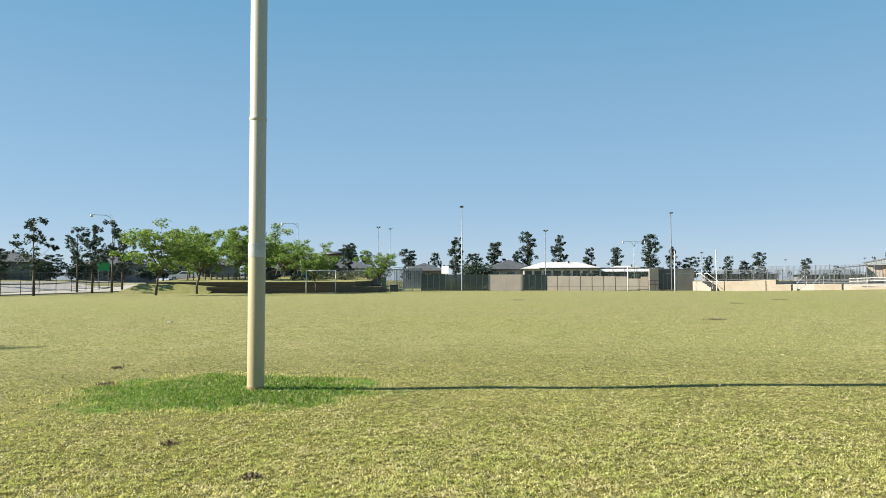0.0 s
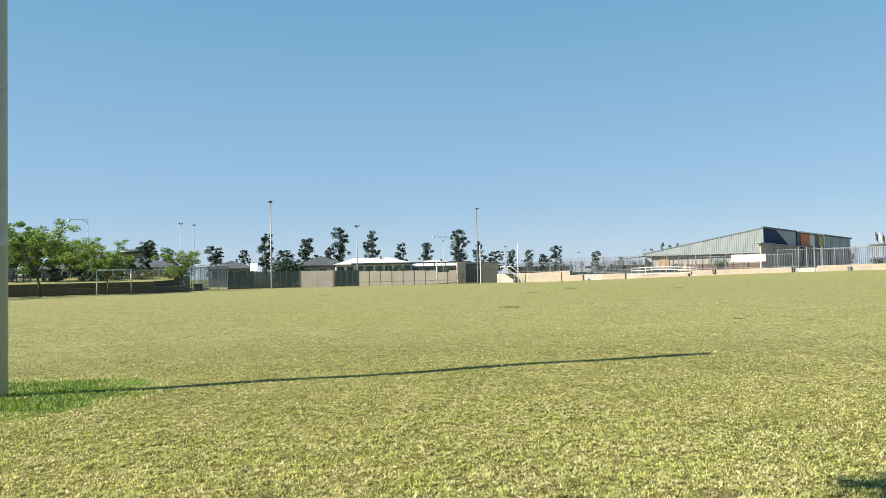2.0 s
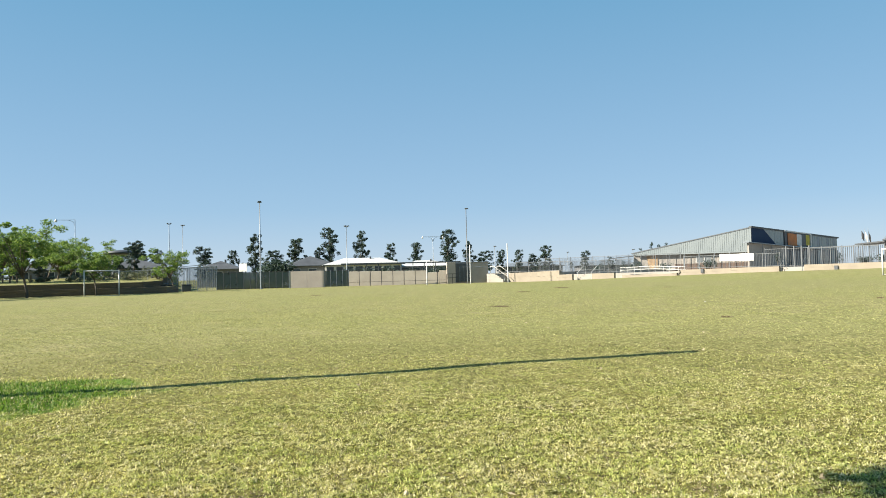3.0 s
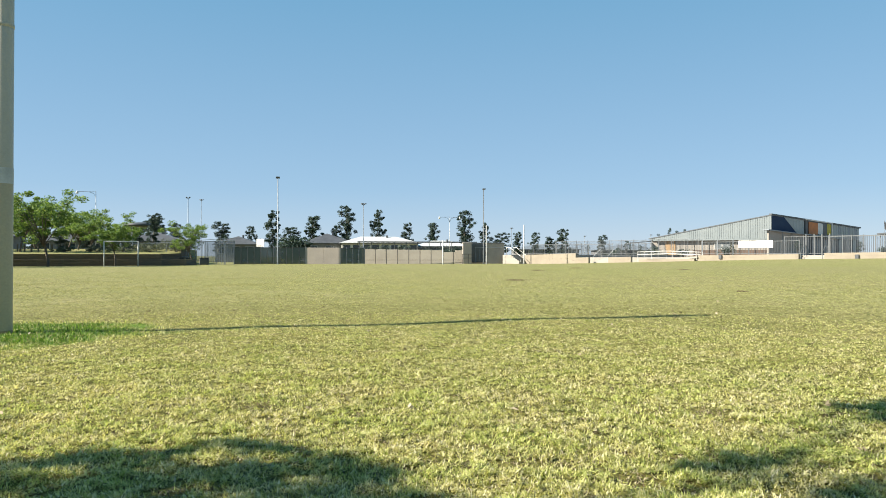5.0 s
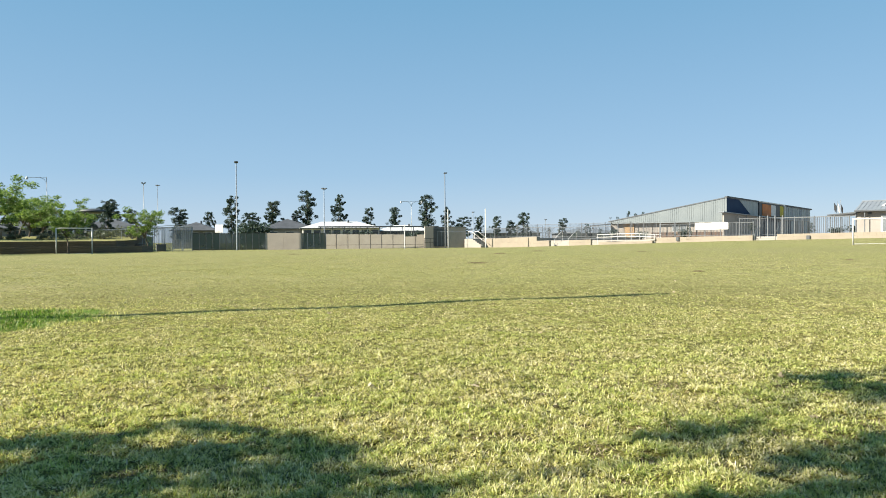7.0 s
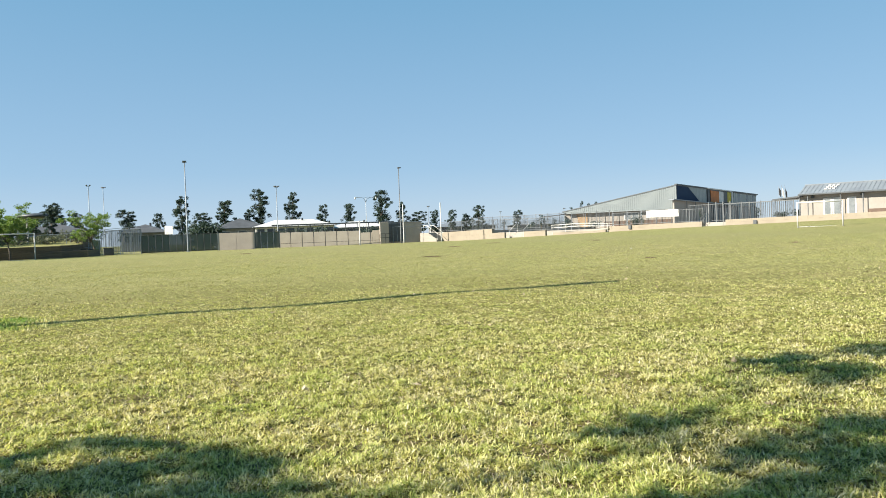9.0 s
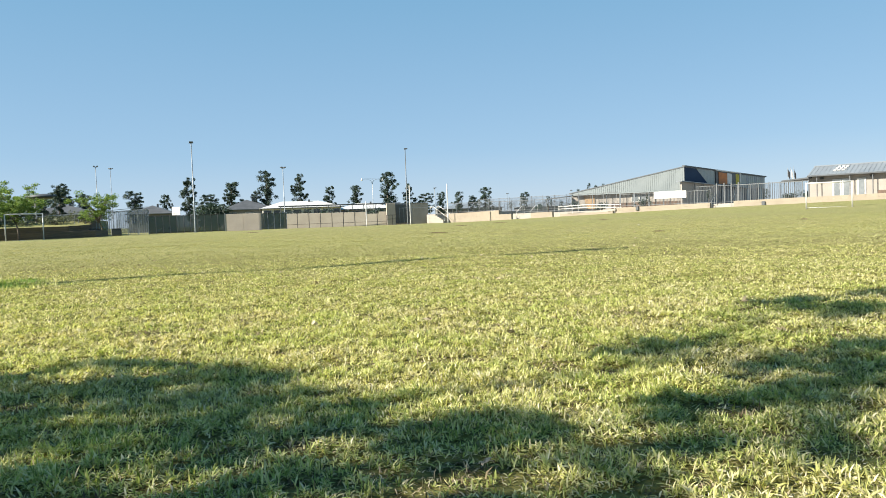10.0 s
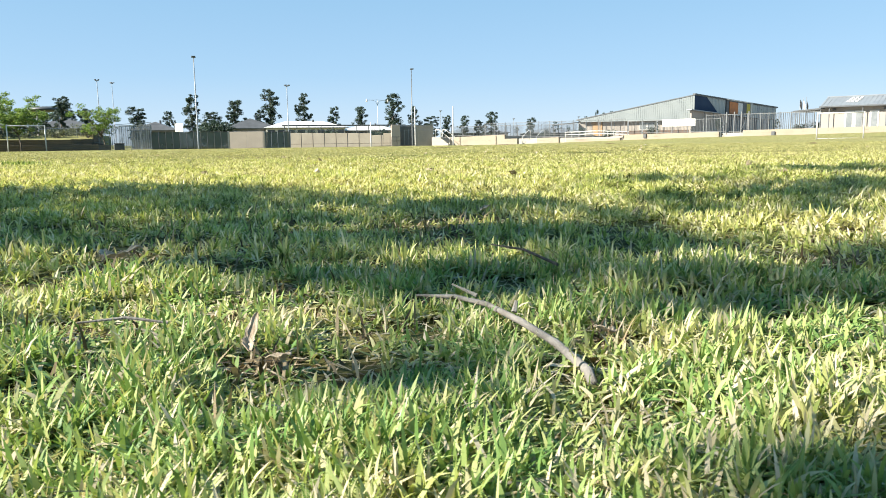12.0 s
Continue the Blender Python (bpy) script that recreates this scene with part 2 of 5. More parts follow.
M_CREAM = surface("cream_painted_block", (0.60, 0.53, 0.44), (0.53, 0.465, 0.385), 0.7, 14, 0.9, 0, 0.3, random_tint=0.08)
M_PALE = surface("pale_painted_block", (0.52, 0.45, 0.385), (0.46, 0.40, 0.345), 0.7, 14, 0.9, 0, 0.3, random_tint=0.1)
M_GREEN_CLOTH = netting("green_shade_cloth", (0.075, 0.10, 0.09), 0.24)
M_WIRE = netting("chain_wire", (0.22, 0.24, 0.25), 0.82)
M_DARKWIRE = netting("black_chain_wire", (0.03, 0.03, 0.03), 0.80)
M_BLACK = surface("black_steel", (0.025, 0.025, 0.028), (0.04, 0.04, 0.04), 4, 40, 0.5)
M_SLEEPER = surface("dark_timber_sleeper", (0.21, 0.165, 0.115), (0.125, 0.10, 0.072), 2, 30, 0.9, 0, 0.5, 0.01, 0.15, (0.3, 3, 3), 0.5)
M_BARK = surface("grey_bark", (0.16, 0.13, 0.10), (0.09, 0.075, 0.06), 6, 50, 0.95, 0, 0.7, 0.02, 0.12, (3, 3, 0.6))
M_TAN = surface("tan_board", (0.42, 0.28, 0.15), (0.36, 0.235, 0.125), 1, 10, 0.7)
# pale grey painted in for the sky's reflection on the panes
M_PANE = surface("grey_sheen_glass", (0.24, 0.26, 0.27), (0.18, 0.20, 0.21), 0.8, 6, 0.12)
M_CLAD = surface("pale_steel_cladding", (0.35, 0.385, 0.385), (0.31, 0.345, 0.35), 0.5, 8, 0.4, 0.25, 0.1)
M_NAVY = surface("navy_panel", (0.012, 0.035, 0.085), (0.016, 0.045, 0.10), 0.8, 10, 0.9)
M_ORANGE = surface("orange_panel", (0.55, 0.17, 0.025), None, 1, 10, 0.5)
M_YELLOW = surface("yellow_panel", (0.55, 0.45, 0.03), None, 1, 10, 0.5)
M_CHAR = surface("charcoal_panel", (0.09, 0.10, 0.11), None, 1, 10, 0.5)
M_ROOF = surface("grey_tile_roof", (0.10, 0.105, 0.115), (0.07, 0.073, 0.08), 1, 6, 0.7, 0, 0.4, 0.03)
M_BRICK = surface("brown_brick", (0.17, 0.115, 0.085), (0.13, 0.09, 0.07), 1.5, 18, 0.9, 0, 0.4)
M_HOUSE = surface("house_render", (0.24, 0.245, 0.26), (0.17, 0.175, 0.185), 0.5, 8, 0.9)
M_ROAD = surface("sunbleached_asphalt", (0.50, 0.47, 0.45), (0.42, 0.40, 0.38), 0.4, 14, 0.9)
M_PAVE = surface("pale_concrete", (0.43, 0.395, 0.345), (0.36, 0.33, 0.285), 0.4, 10, 0.9)
M_SIGN = surface("green_sign_board", (0.02, 0.36, 0.10), (0.015, 0.30, 0.08), 1, 12, 0.5)
M_STICK = surface("weathered_stick", (0.27, 0.255, 0.235), (0.16, 0.145, 0.13), 40, 300, 0.9, 0, 0.6, 0.002, 0.15)
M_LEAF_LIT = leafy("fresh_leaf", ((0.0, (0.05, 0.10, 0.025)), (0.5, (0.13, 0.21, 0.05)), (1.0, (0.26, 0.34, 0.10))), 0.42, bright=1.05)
M_LEAF_GUM = leafy("gum_leaf", ((0.0, (0.022, 0.042, 0.034)), (0.6, (0.045, 0.076, 0.060)), (1.0, (0.11, 0.155, 0.125))), 0.25)
M_LEAF_BUSH = leafy("bush_leaf", ((0.0, (0.07, 0.08, 0.055)), (0.6, (0.15, 0.17, 0.115)), (1.0, (0.25, 0.27, 0.19))), 0.25)
M_GLASS = bpy.data.materials.new("window_glass")
M_GLASS.use_nodes = True
M_GLASS.node_tree.nodes["Principled BSDF"].inputs["Base Color"].default_value = (0.04, 0.05, 0.06, 1)
M_GLASS.node_tree.nodes["Principled BSDF"].inputs["Roughness"].default_value = 0.08


# ---- building blocks ----
def mesh_of(name, bm, material, smooth=False):
    me = bpy.data.meshes.new(name)
    bm.normal_update()
    bm.to_mesh(me)
    bm.free()
    me.materials.append(material)
    if smooth:
        me.polygons.foreach_set("use_smooth", [True] * len(me.polygons))
    return me


def part(name, bm, material, parent=None, label="", smooth=False):
    ob = new(name, mesh_of(name, bm, material, smooth))
    if parent:
        ob.parent = parent
    return tagged(ob, label)


def thing(name, at, turn, label, category, group="", kind=""):
    ob = new(name)
    ob.matrix_basis = pose(*at, 0, 0, turn)
    return tagged(ob, label, category, group, kind)


def box(bm, x0, x1, y0, y1, z0, z1, bevel=0.0):
    r = bmesh.ops.create_cube(bm, size=1.0)
    bmesh.ops.scale(bm, vec=(x1 - x0, y1 - y0, z1 - z0), verts=r["verts"])
    bmesh.ops.translate(bm, vec=((x0 + x1) / 2, (y0 + y1) / 2, (z0 + z1) / 2), verts=r["verts"])
    if bevel:
        edges = list({e for v in r["verts"] for e in v.link_edges})
        bmesh.ops.bevel(bm, geom=edges, offset=bevel, segments=1, affect="EDGES")
    return bm


def a_box(*a, bevel=0.0):
    return box(bmesh.new(), *a, bevel=bevel)


def tube(bm, pts, radii, sides=6, cap=True):
    """A tapered round bar along points."""
    rings = []
    pts = [Vector(p) for p in pts]
    for i, p in enumerate(pts):
        d = (pts[min(i + 1, len(pts) - 1)] - pts[max(i - 1, 0)]).normalized()
        a = d.orthogonal().normalized() if abs(d.z) < 0.99 else Vector((1, 0, 0))
        a = (a - d * a.dot(d)).normalized()
        b = d.cross(a)
        rings.append([bm.verts.new(p + (a * math.cos(k * math.tau / sides) + b * math.sin(k * math.tau / sides)) * radii[i]) for k in range(sides)])
    for lo, hi in zip(rings, rings[1:]):
        for k in range(sides):
            bm.faces.new((lo[k], lo[(k + 1) % sides], hi[(k + 1) % sides], hi[k]))
    if cap:
        bm.faces.new(rings[-1])
        bm.faces.new(rings[0][::-1])
    return bm


def a_tube(pts, r, sides=8):
    return tube(bmesh.new(), pts, [r] * len(pts) if not isinstance(r, list) else r, sides)


def slab(bm, quad, thick):
    """A flat board: four corners, counter-clockwise from its face, given thickness behind."""
    q = [Vector(p) for p in quad]
    n = (q[1] - q[0]).cross(q[2] - q[0]).normalized() * thick
    top = [bm.verts.new(p) for p in q]
    low = [bm.verts.new(p - n) for p in q]
    bm.faces.new(top)
    bm.faces.new(low[::-1])
    m = len(q)
    for i in range(m):
        j = (i + 1) % m
        bm.faces.new((top[i], low[i], low[j], top[j]))
    return bm


def raw_mesh(name, verts, faces, material, sizes=None):
    """A mesh from numpy arrays; faces all with the same number of corners, or loops with sizes."""
    me = bpy.data.meshes.new(name)
    me.vertices.add(len(verts))
    me.vertices.foreach_set("co", np.ascontiguousarray(verts, dtype=np.float32).ravel())
    if sizes is None:
        sizes = np.full(len(faces), faces.shape[1])
    loops = np.ascontiguousarray(faces).ravel()
    me.loops.add(len(loops))
    me.loops.foreach_set("vertex_index", loops.astype(np.int32))
    me.polygons.add(len(sizes))
    me.polygons.foreach_set("loop_start", np.r_[0, np.cumsum(sizes)[:-1]].astype(np.int32))
    me.update(calc_edges=True)
    me.materials.append(material)
    return me


# ---- the ground ----
EDGE_P, EDGE_D = np.array([32.3, 90.0]), np.array([25.0, -45.3]) / math.hypot(25.0, 45.3)
EDGE_N = np.array([-EDGE_D[1], EDGE_D[0]])


def ground_z(x, y):
    """The field is level and rises gently towards the school terrace."""
    x, y = np.asarray(x, float), np.asarray(y, float)
    s = (x - EDGE_P[0]) * EDGE_D[0] + (y - EDGE_P[1]) * EDGE_D[1]
    d = (x - EDGE_P[0]) * EDGE_N[0] + (y - EDGE_P[1]) * EDGE_N[1]
    rise = np.clip((s - 5) / 45, 0, 1.3) * 0.62
    k = np.clip((d + 16) / 16, 0, 1)
    out = rise * k * k * (3 - 2 * k)
    west = np.clip((-x - 38) / 22, 0, 1) * 1.5 * np.clip((y - 35) / 25, 0, 1)
    north = np.clip((y - 86) / 12, 0, 1) * np.clip((-x - 8) / 10, 0, 1) * 1.0
    away = np.clip((np.hypot(x + 0.5, y + 0.3) - 2.8) / 2.0, 0, 1) * np.clip((30 - np.hypot(x, y)) / 10, 0, 1) * np.clip((np.hypot(x + 2.75, y - 6.82) - 0.3) / 0.8, 0, 1)
    bumps = 0.012 * np.sin(1.9 * x + 0.8 * np.sin(0.9 * y)) * np.cos(1.3 * y + 0.7 * x) + 0.009 * np.sin(0.83 * x - 1.1 * y + 1.0)
    fall = np.clip((y - 28) / 48, 0, 1)
    fall = -0.24 * fall * fall * (3 - 2 * fall) * np.clip((34 - s) / 26, 0, 1)
    return out + np.maximum(west, north) + bumps * away + fall


def on_edge(s, off=0.0):
    """The plan point s metres along the school terrace's edge, off metres behind it."""
    p = EDGE_P + EDGE_D * s + EDGE_N * off
    return float(p[0]), float(p[1])


EDGE_TURN = math.degrees(math.atan2(EDGE_D[1], EDGE_D[0]))
cuts = np.r_[-2600, -1500, -900, -500, -300, -200, -140, np.arange(-100, -32, 2.0), np.arange(-32, 32, 0.5), np.arange(32, 101, 2.0), 140, 200, 300, 500, 900, 1500, 2600]
gx, gy = np.meshgrid(cuts, cuts + 8)
nc = len(cuts)
gv = np.stack([gx.ravel(), gy.ravel(), ground_z(gx, gy).ravel()], 1)
ii, jj = np.meshgrid(np.arange(nc - 1), np.arange(nc - 1), indexing="ij")
k0 = (ii * nc + jj).ravel()
gf = np.stack([k0, k0 + 1, k0 + nc + 1, k0 + nc], 1)
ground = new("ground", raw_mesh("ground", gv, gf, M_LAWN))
tagged(ground, "mown dry olive-green sports lawn with worn patches", "lawn", kind="structure")


# ---- the goal post ----
def goal_post(x, y, height, radius, label, taped):
    t = thing("goal_post", (x, y, 0), 0, label, "goal post", "goal posts of the oval")
    part("pole", tube(bmesh.new(), [(0, 0, -0.4), (0, 0, 0.02), (0, 0, height - 0.02), (0, 0, height)], [radius, radius, radius, radius * 0.8], 28), M_POST_TOP if taped else M_WHITE, t, smooth=True)
    if taped:
        part("tape_band", tube(bmesh.new(), [(0, 0, 1.32), (0, 0, 1.46)], [radius + 0.003] * 2, 28, False), M_TAPE, t, "white tape band", True)
        part("lower_sleeve", tube(bmesh.new(), [(0, 0, -0.05), (0, 0, 1.34), (0, 0, 1.345)], [radius + 0.0018, radius + 0.0018, radius], 28, False), M_POST, t, "faded yellow lower paint", True)
        part("foot_ring", tube(bmesh.new(), [(0, 0, -0.05), (0, 0, 0.025), (0, 0, 0.03)], [radius + 0.004, radius + 0.004, radius + 0.0018], 28, False), M_RUST, t, "rust-stained foot", True)
        part("joint_ring", tube(bmesh.new(), [(0, 0, 2.70), (0, 0, 2.705), (0, 0, 2.735), (0, 0, 2.74)], [radius, radius + 0.004, radius + 0.004, radius], 28, False), M_POST_TOP, t, "", True)
    return t


goal_post(-2.75, 6.82, 4.5, 0.083, "tall cream-painted steel goal post with white tape band", True)
for x, h in ((20.9, 2.6), (26.25, 4.4), (31.0, 4.5)):
    goal_post(x, 82, h, 0.06, "white steel goal post at the far end of the oval", False)


# ---- trees ----
def leaf_cloud(rng, centres, radii, per, size, flat=0.7):
    """Small folded leaves scattered in clumps."""
    vs = []
    for c, r in zip(centres, radii):
        n = max(3, int(per * rng.uniform(0.6, 1.4)))
        d = rng.normal(0, 1, (n, 3))
        d = d / np.linalg.norm(d, axis=1, keepdims=True) * rng.uniform(0.15, 1, (n, 1)) ** 0.6 * r
        d[:, 2] *= flat
        p = c + d
        a = rng.normal(0, 1, (n, 3))
        a[:, 2] *= 0.6
        a /= np.linalg.norm(a, axis=1, keepdims=True)
        b = np.cross(a, rng.normal(0, 1, (n, 3)))
        b /= np.linalg.norm(b, axis=1, keepdims=True)
        L = size * rng.uniform(0.6, 1.4, (n, 1))
        W = L * rng.uniform(0.35, 0.6, (n, 1))
        vs.append(np.stack([p - a * L, p - b * W + a * L * 0.1, p + a * L, p + b * W + a * L * 0.1], 1))
    v = np.concatenate(vs).reshape(-1, 3)
    return v, np.arange(len(v)).reshape(-1, 4)


def make_tree(name, seed, height, spread, clear, style, leaves, material, label, category="tree", group=""):
    """A tapered trunk with limbs and a crown of clumps of small leaves. style: dome, gum or wispy."""
    rng = np.random.default_rng(seed)
    t = thing(name, (0, 0, 0), 0, label, category, group)
    bm = bmesh.new()
    r0 = 0.016 * height + 0.02
    lean = rng.normal(0, 0.035, 2) * height
    tips, rad = [], []
    trunk_top = clear if style == "dome" else height * 0.93
    tp = [Vector((lean[0] * k * k, lean[1] * k * k, trunk_top * k)) + Vector((rng.normal(0, 0.02) * height * 0.2, rng.normal(0, 0.02) * height * 0.2, 0)) * (0 < k < 1) for k in np.linspace(0, 1, 6)]
    tp[0].z = -0.45
    tube(bm, tp, [r0 * (1 - 0.55 * k if style == "dome" else 1 - 0.9 * k) for k in np.linspace(0, 1, 6)], 7)
    if style == "dome":
        n = 10
        for i in range(n):
            a = i * math.tau / n * 1.9 + rng.uniform(-0.4, 0.4)
            reach, up = spread * rng.uniform(0.45, 0.95), (height - clear) * rng.uniform(0.3, 0.82)
            base = tp[-1] + Vector((0, 0, -clear * 0.25 * rng.random()))
            end = base + Vector((math.cos(a) * reach, math.sin(a) * reach, up))
            midp = base.lerp(end, 0.5) + Vector((0, 0, 0.10 * height * rng.uniform(-0.3, 0.6)))
            tube(bm, [base, midp, end], [r0 * 0.42, r0 * 0.25, r0 * 0.07], 5)
            for k in range(6):
                q = midp.lerp(end, rng.uniform(-0.3, 1))
                e2 = q + Vector((rng.normal(0, 0.36), rng.normal(0, 0.36), rng.uniform(-0.22, 0.30))) * spread * 0.85
                e2.z = min(max(e2.z, clear * 1.05), height * (0.97 - 0.03 * (e2.xy.length / spread) ** 2))
                tube(bm, [q, e2], [r0 * 0.13, r0 * 0.04], 4)
                tips.append(e2)
                rad.append(spread * rng.uniform(0.11, 0.24))
            tips.append(end)
            rad.append(spread * rng.uniform(0.14, 0.24))
    else:
        # rounded masses of leaves on upswept limbs, with sky between them
        n = 14 if style == "gum" else 9
        kc = clear / height
        for i in range(n):
            k = (i + rng.uniform(0, 1)) / n
            at = kc + (0.96 - kc) * k
            a = i * 2.4 + rng.uniform(-0.6, 0.6)
            wide = math.sin(math.pi * (0.20 + 0.68 * k)) ** 0.7
            reach = spread * wide * (rng.uniform(0.15, 0.8) if style == "gum" else rng.uniform(0.15, 0.85))
            low_k = max(0.12, at - 0.10 - 0.25 * reach / height)
            base = Vector((lean[0] * low_k ** 2, lean[1] * low_k ** 2, trunk_top * low_k))
            end = Vector((lean[0] * at * at + math.cos(a) * reach, lean[1] * at * at + math.sin(a) * reach, height * at))
            tube(bm, [base, base.lerp(end, 0.5) + Vector((0, 0, -0.02 * height)), end], [r0 * 0.35 * (1.1 - at), r0 * 0.22 * (1.1 - at), r0 * 0.06], 4)
            mass = spread * rng.uniform(0.36, 0.56) * (1.0 if style == "gum" else 0.72)
            for j in range(6):
                q = end + Vector((rng.normal(0, 0.5), rng.normal(0, 0.5), rng.normal(0, 0.5))) * mass
                q.z = min(q.z, height * 0.98)
                tube(bm, [end, q], [r0 * 0.05, r0 * 0.03], 3)
                tips.append(q)
                rad.append(mass * rng.uniform(0.35, 0.6))
    part("trunk", bm, M_BARK, t, smooth=True)
    v, f = leaf_cloud(rng, np.array([list(p) for p in tips]), rad, leaves / len(tips), 0.04 * height ** 0.5, 0.62 if style == "dome" else 0.85)
    ob = new("crown", raw_mesh("crown", v, f, material))
    ob.parent = t
    return t


def put_tree(src, x, y, z, turn, size, label=""):
    t = copy_thing(src, pose(x, y, z, 0, 0, turn))
    t.scale = (size,) * 3 if not isinstance(size, tuple) else size
    return tagged(t, label)


LAWN_TREE = "young spreading shade tree with light green feathery leaves"
GUM = "slender dark-leaved gum tree beyond the school grounds"
lawn_trees = [make_tree("shade_tree", 13 + i, 7.3, 3.3, 2.1, "dome", 8000, M_LEAF_LIT, LAWN_TREE, "tree", "shade trees by the oval") for i in range(3)]
gums = [make_tree("gum_tree", 31 + i, 9.0, 1.9, 2.3, "gum", 6400, M_LEAF_GUM, GUM, "tree", "gum trees behind the oval") for i in range(4)]
sparse = [make_tree("sparse_gum_tree", 51 + i, 6.6, 1.8, 2.4, "wispy", 2600, M_LEAF_GUM, "thin young gum tree with sparse dark leaves by the fence", "tree", "street gum trees") for i in range(2)]

lawn_trees[0].matrix_basis = pose(-25.9, 64.8, 0, 0, 0, 20)
lawn_trees[1].matrix_basis = pose(-25.1, 73.6, 0, 0, 0, 80)
lawn_trees[2].matrix_basis = pose(-18.9, 74.0, -0.05, 0, 0, 10)
put_tree(lawn_trees[2], -24.5, 86.0, 1.1, 150, 0.9)
put_tree(lawn_trees[1], -13.7, 77.4, 0.0, 200, (0.66, 0.66, 0.74))
put_tree(lawn_trees[2], -18.6, 90.0, 0.85, 140, 0.72)
put_tree(lawn_trees[0], -29.5, 88.0, 0.85, 250, 1.0)
put_tree(lawn_trees[1], -20.5, 93.5, 0.85, 30, 0.85)
put_tree(lawn_trees[0], -7.1, 84.2, 0.0, 300, (0.62, 0.62, 0.72), "small young shade tree with thin light green leaves")
put_tree(lawn_trees[2], -33.0, 95.0, 0.7, 300, 0.95)
put_tree(lawn_trees[0], -22.0, 96.0, 1.5, 120, 0.8)
put_tree(lawn_trees[1], -16.5, 101.5, 1.5, 310, 0.75)
put_tree(lawn_trees[2], -26.5, 99.0, 1.5, 20, 0.85)
sparse[0].matrix_basis = pose(-35.5, 62.6, 0, 0, 0, 0)
sparse[1].matrix_basis = pose(-38.6, 76.5, 0.15, 0, 0, 120)
put_tree(sparse[0], -38.0, 78.6, 0.2, 70, 1.05)
put_tree(sparse[1], -37.4, 82.0, 0.25, 240, 1.15)
put_tree(sparse[0], -38.4, 87.0, 0.45, 190, 0.95)
put_tree(gums[1], -50.5, 80.0, 0.6, 190, 0.72)

far_gums = ((-18.8, 148.5, 8.2, 4.7), (-15.0, 148.9, 7.2, 2.8), (-6.4, 149.5, 7.5, 3.5), (-0.7, 149.6, 6.7, 2.1), (3.3, 149.6, 9.9, 3.0), (11.2, 149.2, 9.0, 4.0), (17.9, 148.5, 11.0, 3.5),
            (16.0, 148.0, 7.0, 2.6), (24.2, 147.6, 10.2, 2.8), (30.0, 146.5, 7.7, 2.1), (35.1, 145.3, 7.6, 2.8), (41.5, 143.6, 10.1, 3.6), (45.6, 142.3, 7.6, 2.1), (48.6, 141.3, 5.6, 2.8),
            (51.8, 140.2, 5.7, 1.9), (55.1, 138.9, 5.6, 1.9), (57.9, 137.7, 4.7, 2.1), (60.2, 136.7, 6.3, 2.6), (67.4, 133.3, 5.0, 1.9))
for i, (x, y, h, w) in enumerate(far_gums):
    src, m = gums[i % 4], (x, y, 0.0)
    if i < 4:
        src.matrix_basis = pose(*m, 0, 0, i * 77)
        src.scale = (w / 2.9, w / 2.9, h / 9.0)
    else:
        put_tree(src, *m, i * 77, (w / 2.9, w / 2.9, h / 9.0))


def bush(seed, x, y, z, r, h, label, material=None, n=14):
    rng = np.random.default_rng(seed)
    t = thing("bush", (x, y, z), 0, label, "bush", "bushes on the bank")
    c = np.stack([rng.normal(0, r * 0.45, n), rng.normal(0, r * 0.35, n), rng.uniform(0.2, 0.75, n) * h], 1)
    v, f = leaf_cloud(rng, c, np.full(n, h * 0.42 if h < 2.6 else h * 0.26), 55, 0.09 if h < 2.6 else 0.17, 0.8)
    bm = bmesh.new()
    for p in c[:7]:
        tube(bm, [(0, 0, -0.05), tuple(p * np.array([0.5, 0.5, 0.6])), tuple(p)], [0.03, 0.02, 0.008], 4)
    part("stem", bm, M_BARK, t)
    ob = new("crown", raw_mesh("crown", v, f, material or M_LEAF_BUSH))
    ob.parent = t
    return t


# the tree beside the near lawn: a lower tier with gaps and thin sprays above it, which dapple the near grass
def within(x, y, ring):
    inside = False
    for (x0, y0), (x1, y1) in zip(ring, ring[1:] + ring[:1]):
        if (y0 > y) != (y1 > y) and x < (x1 - x0) * (y - y0) / (y1 - y0) + x0:
            inside = not inside
    return inside


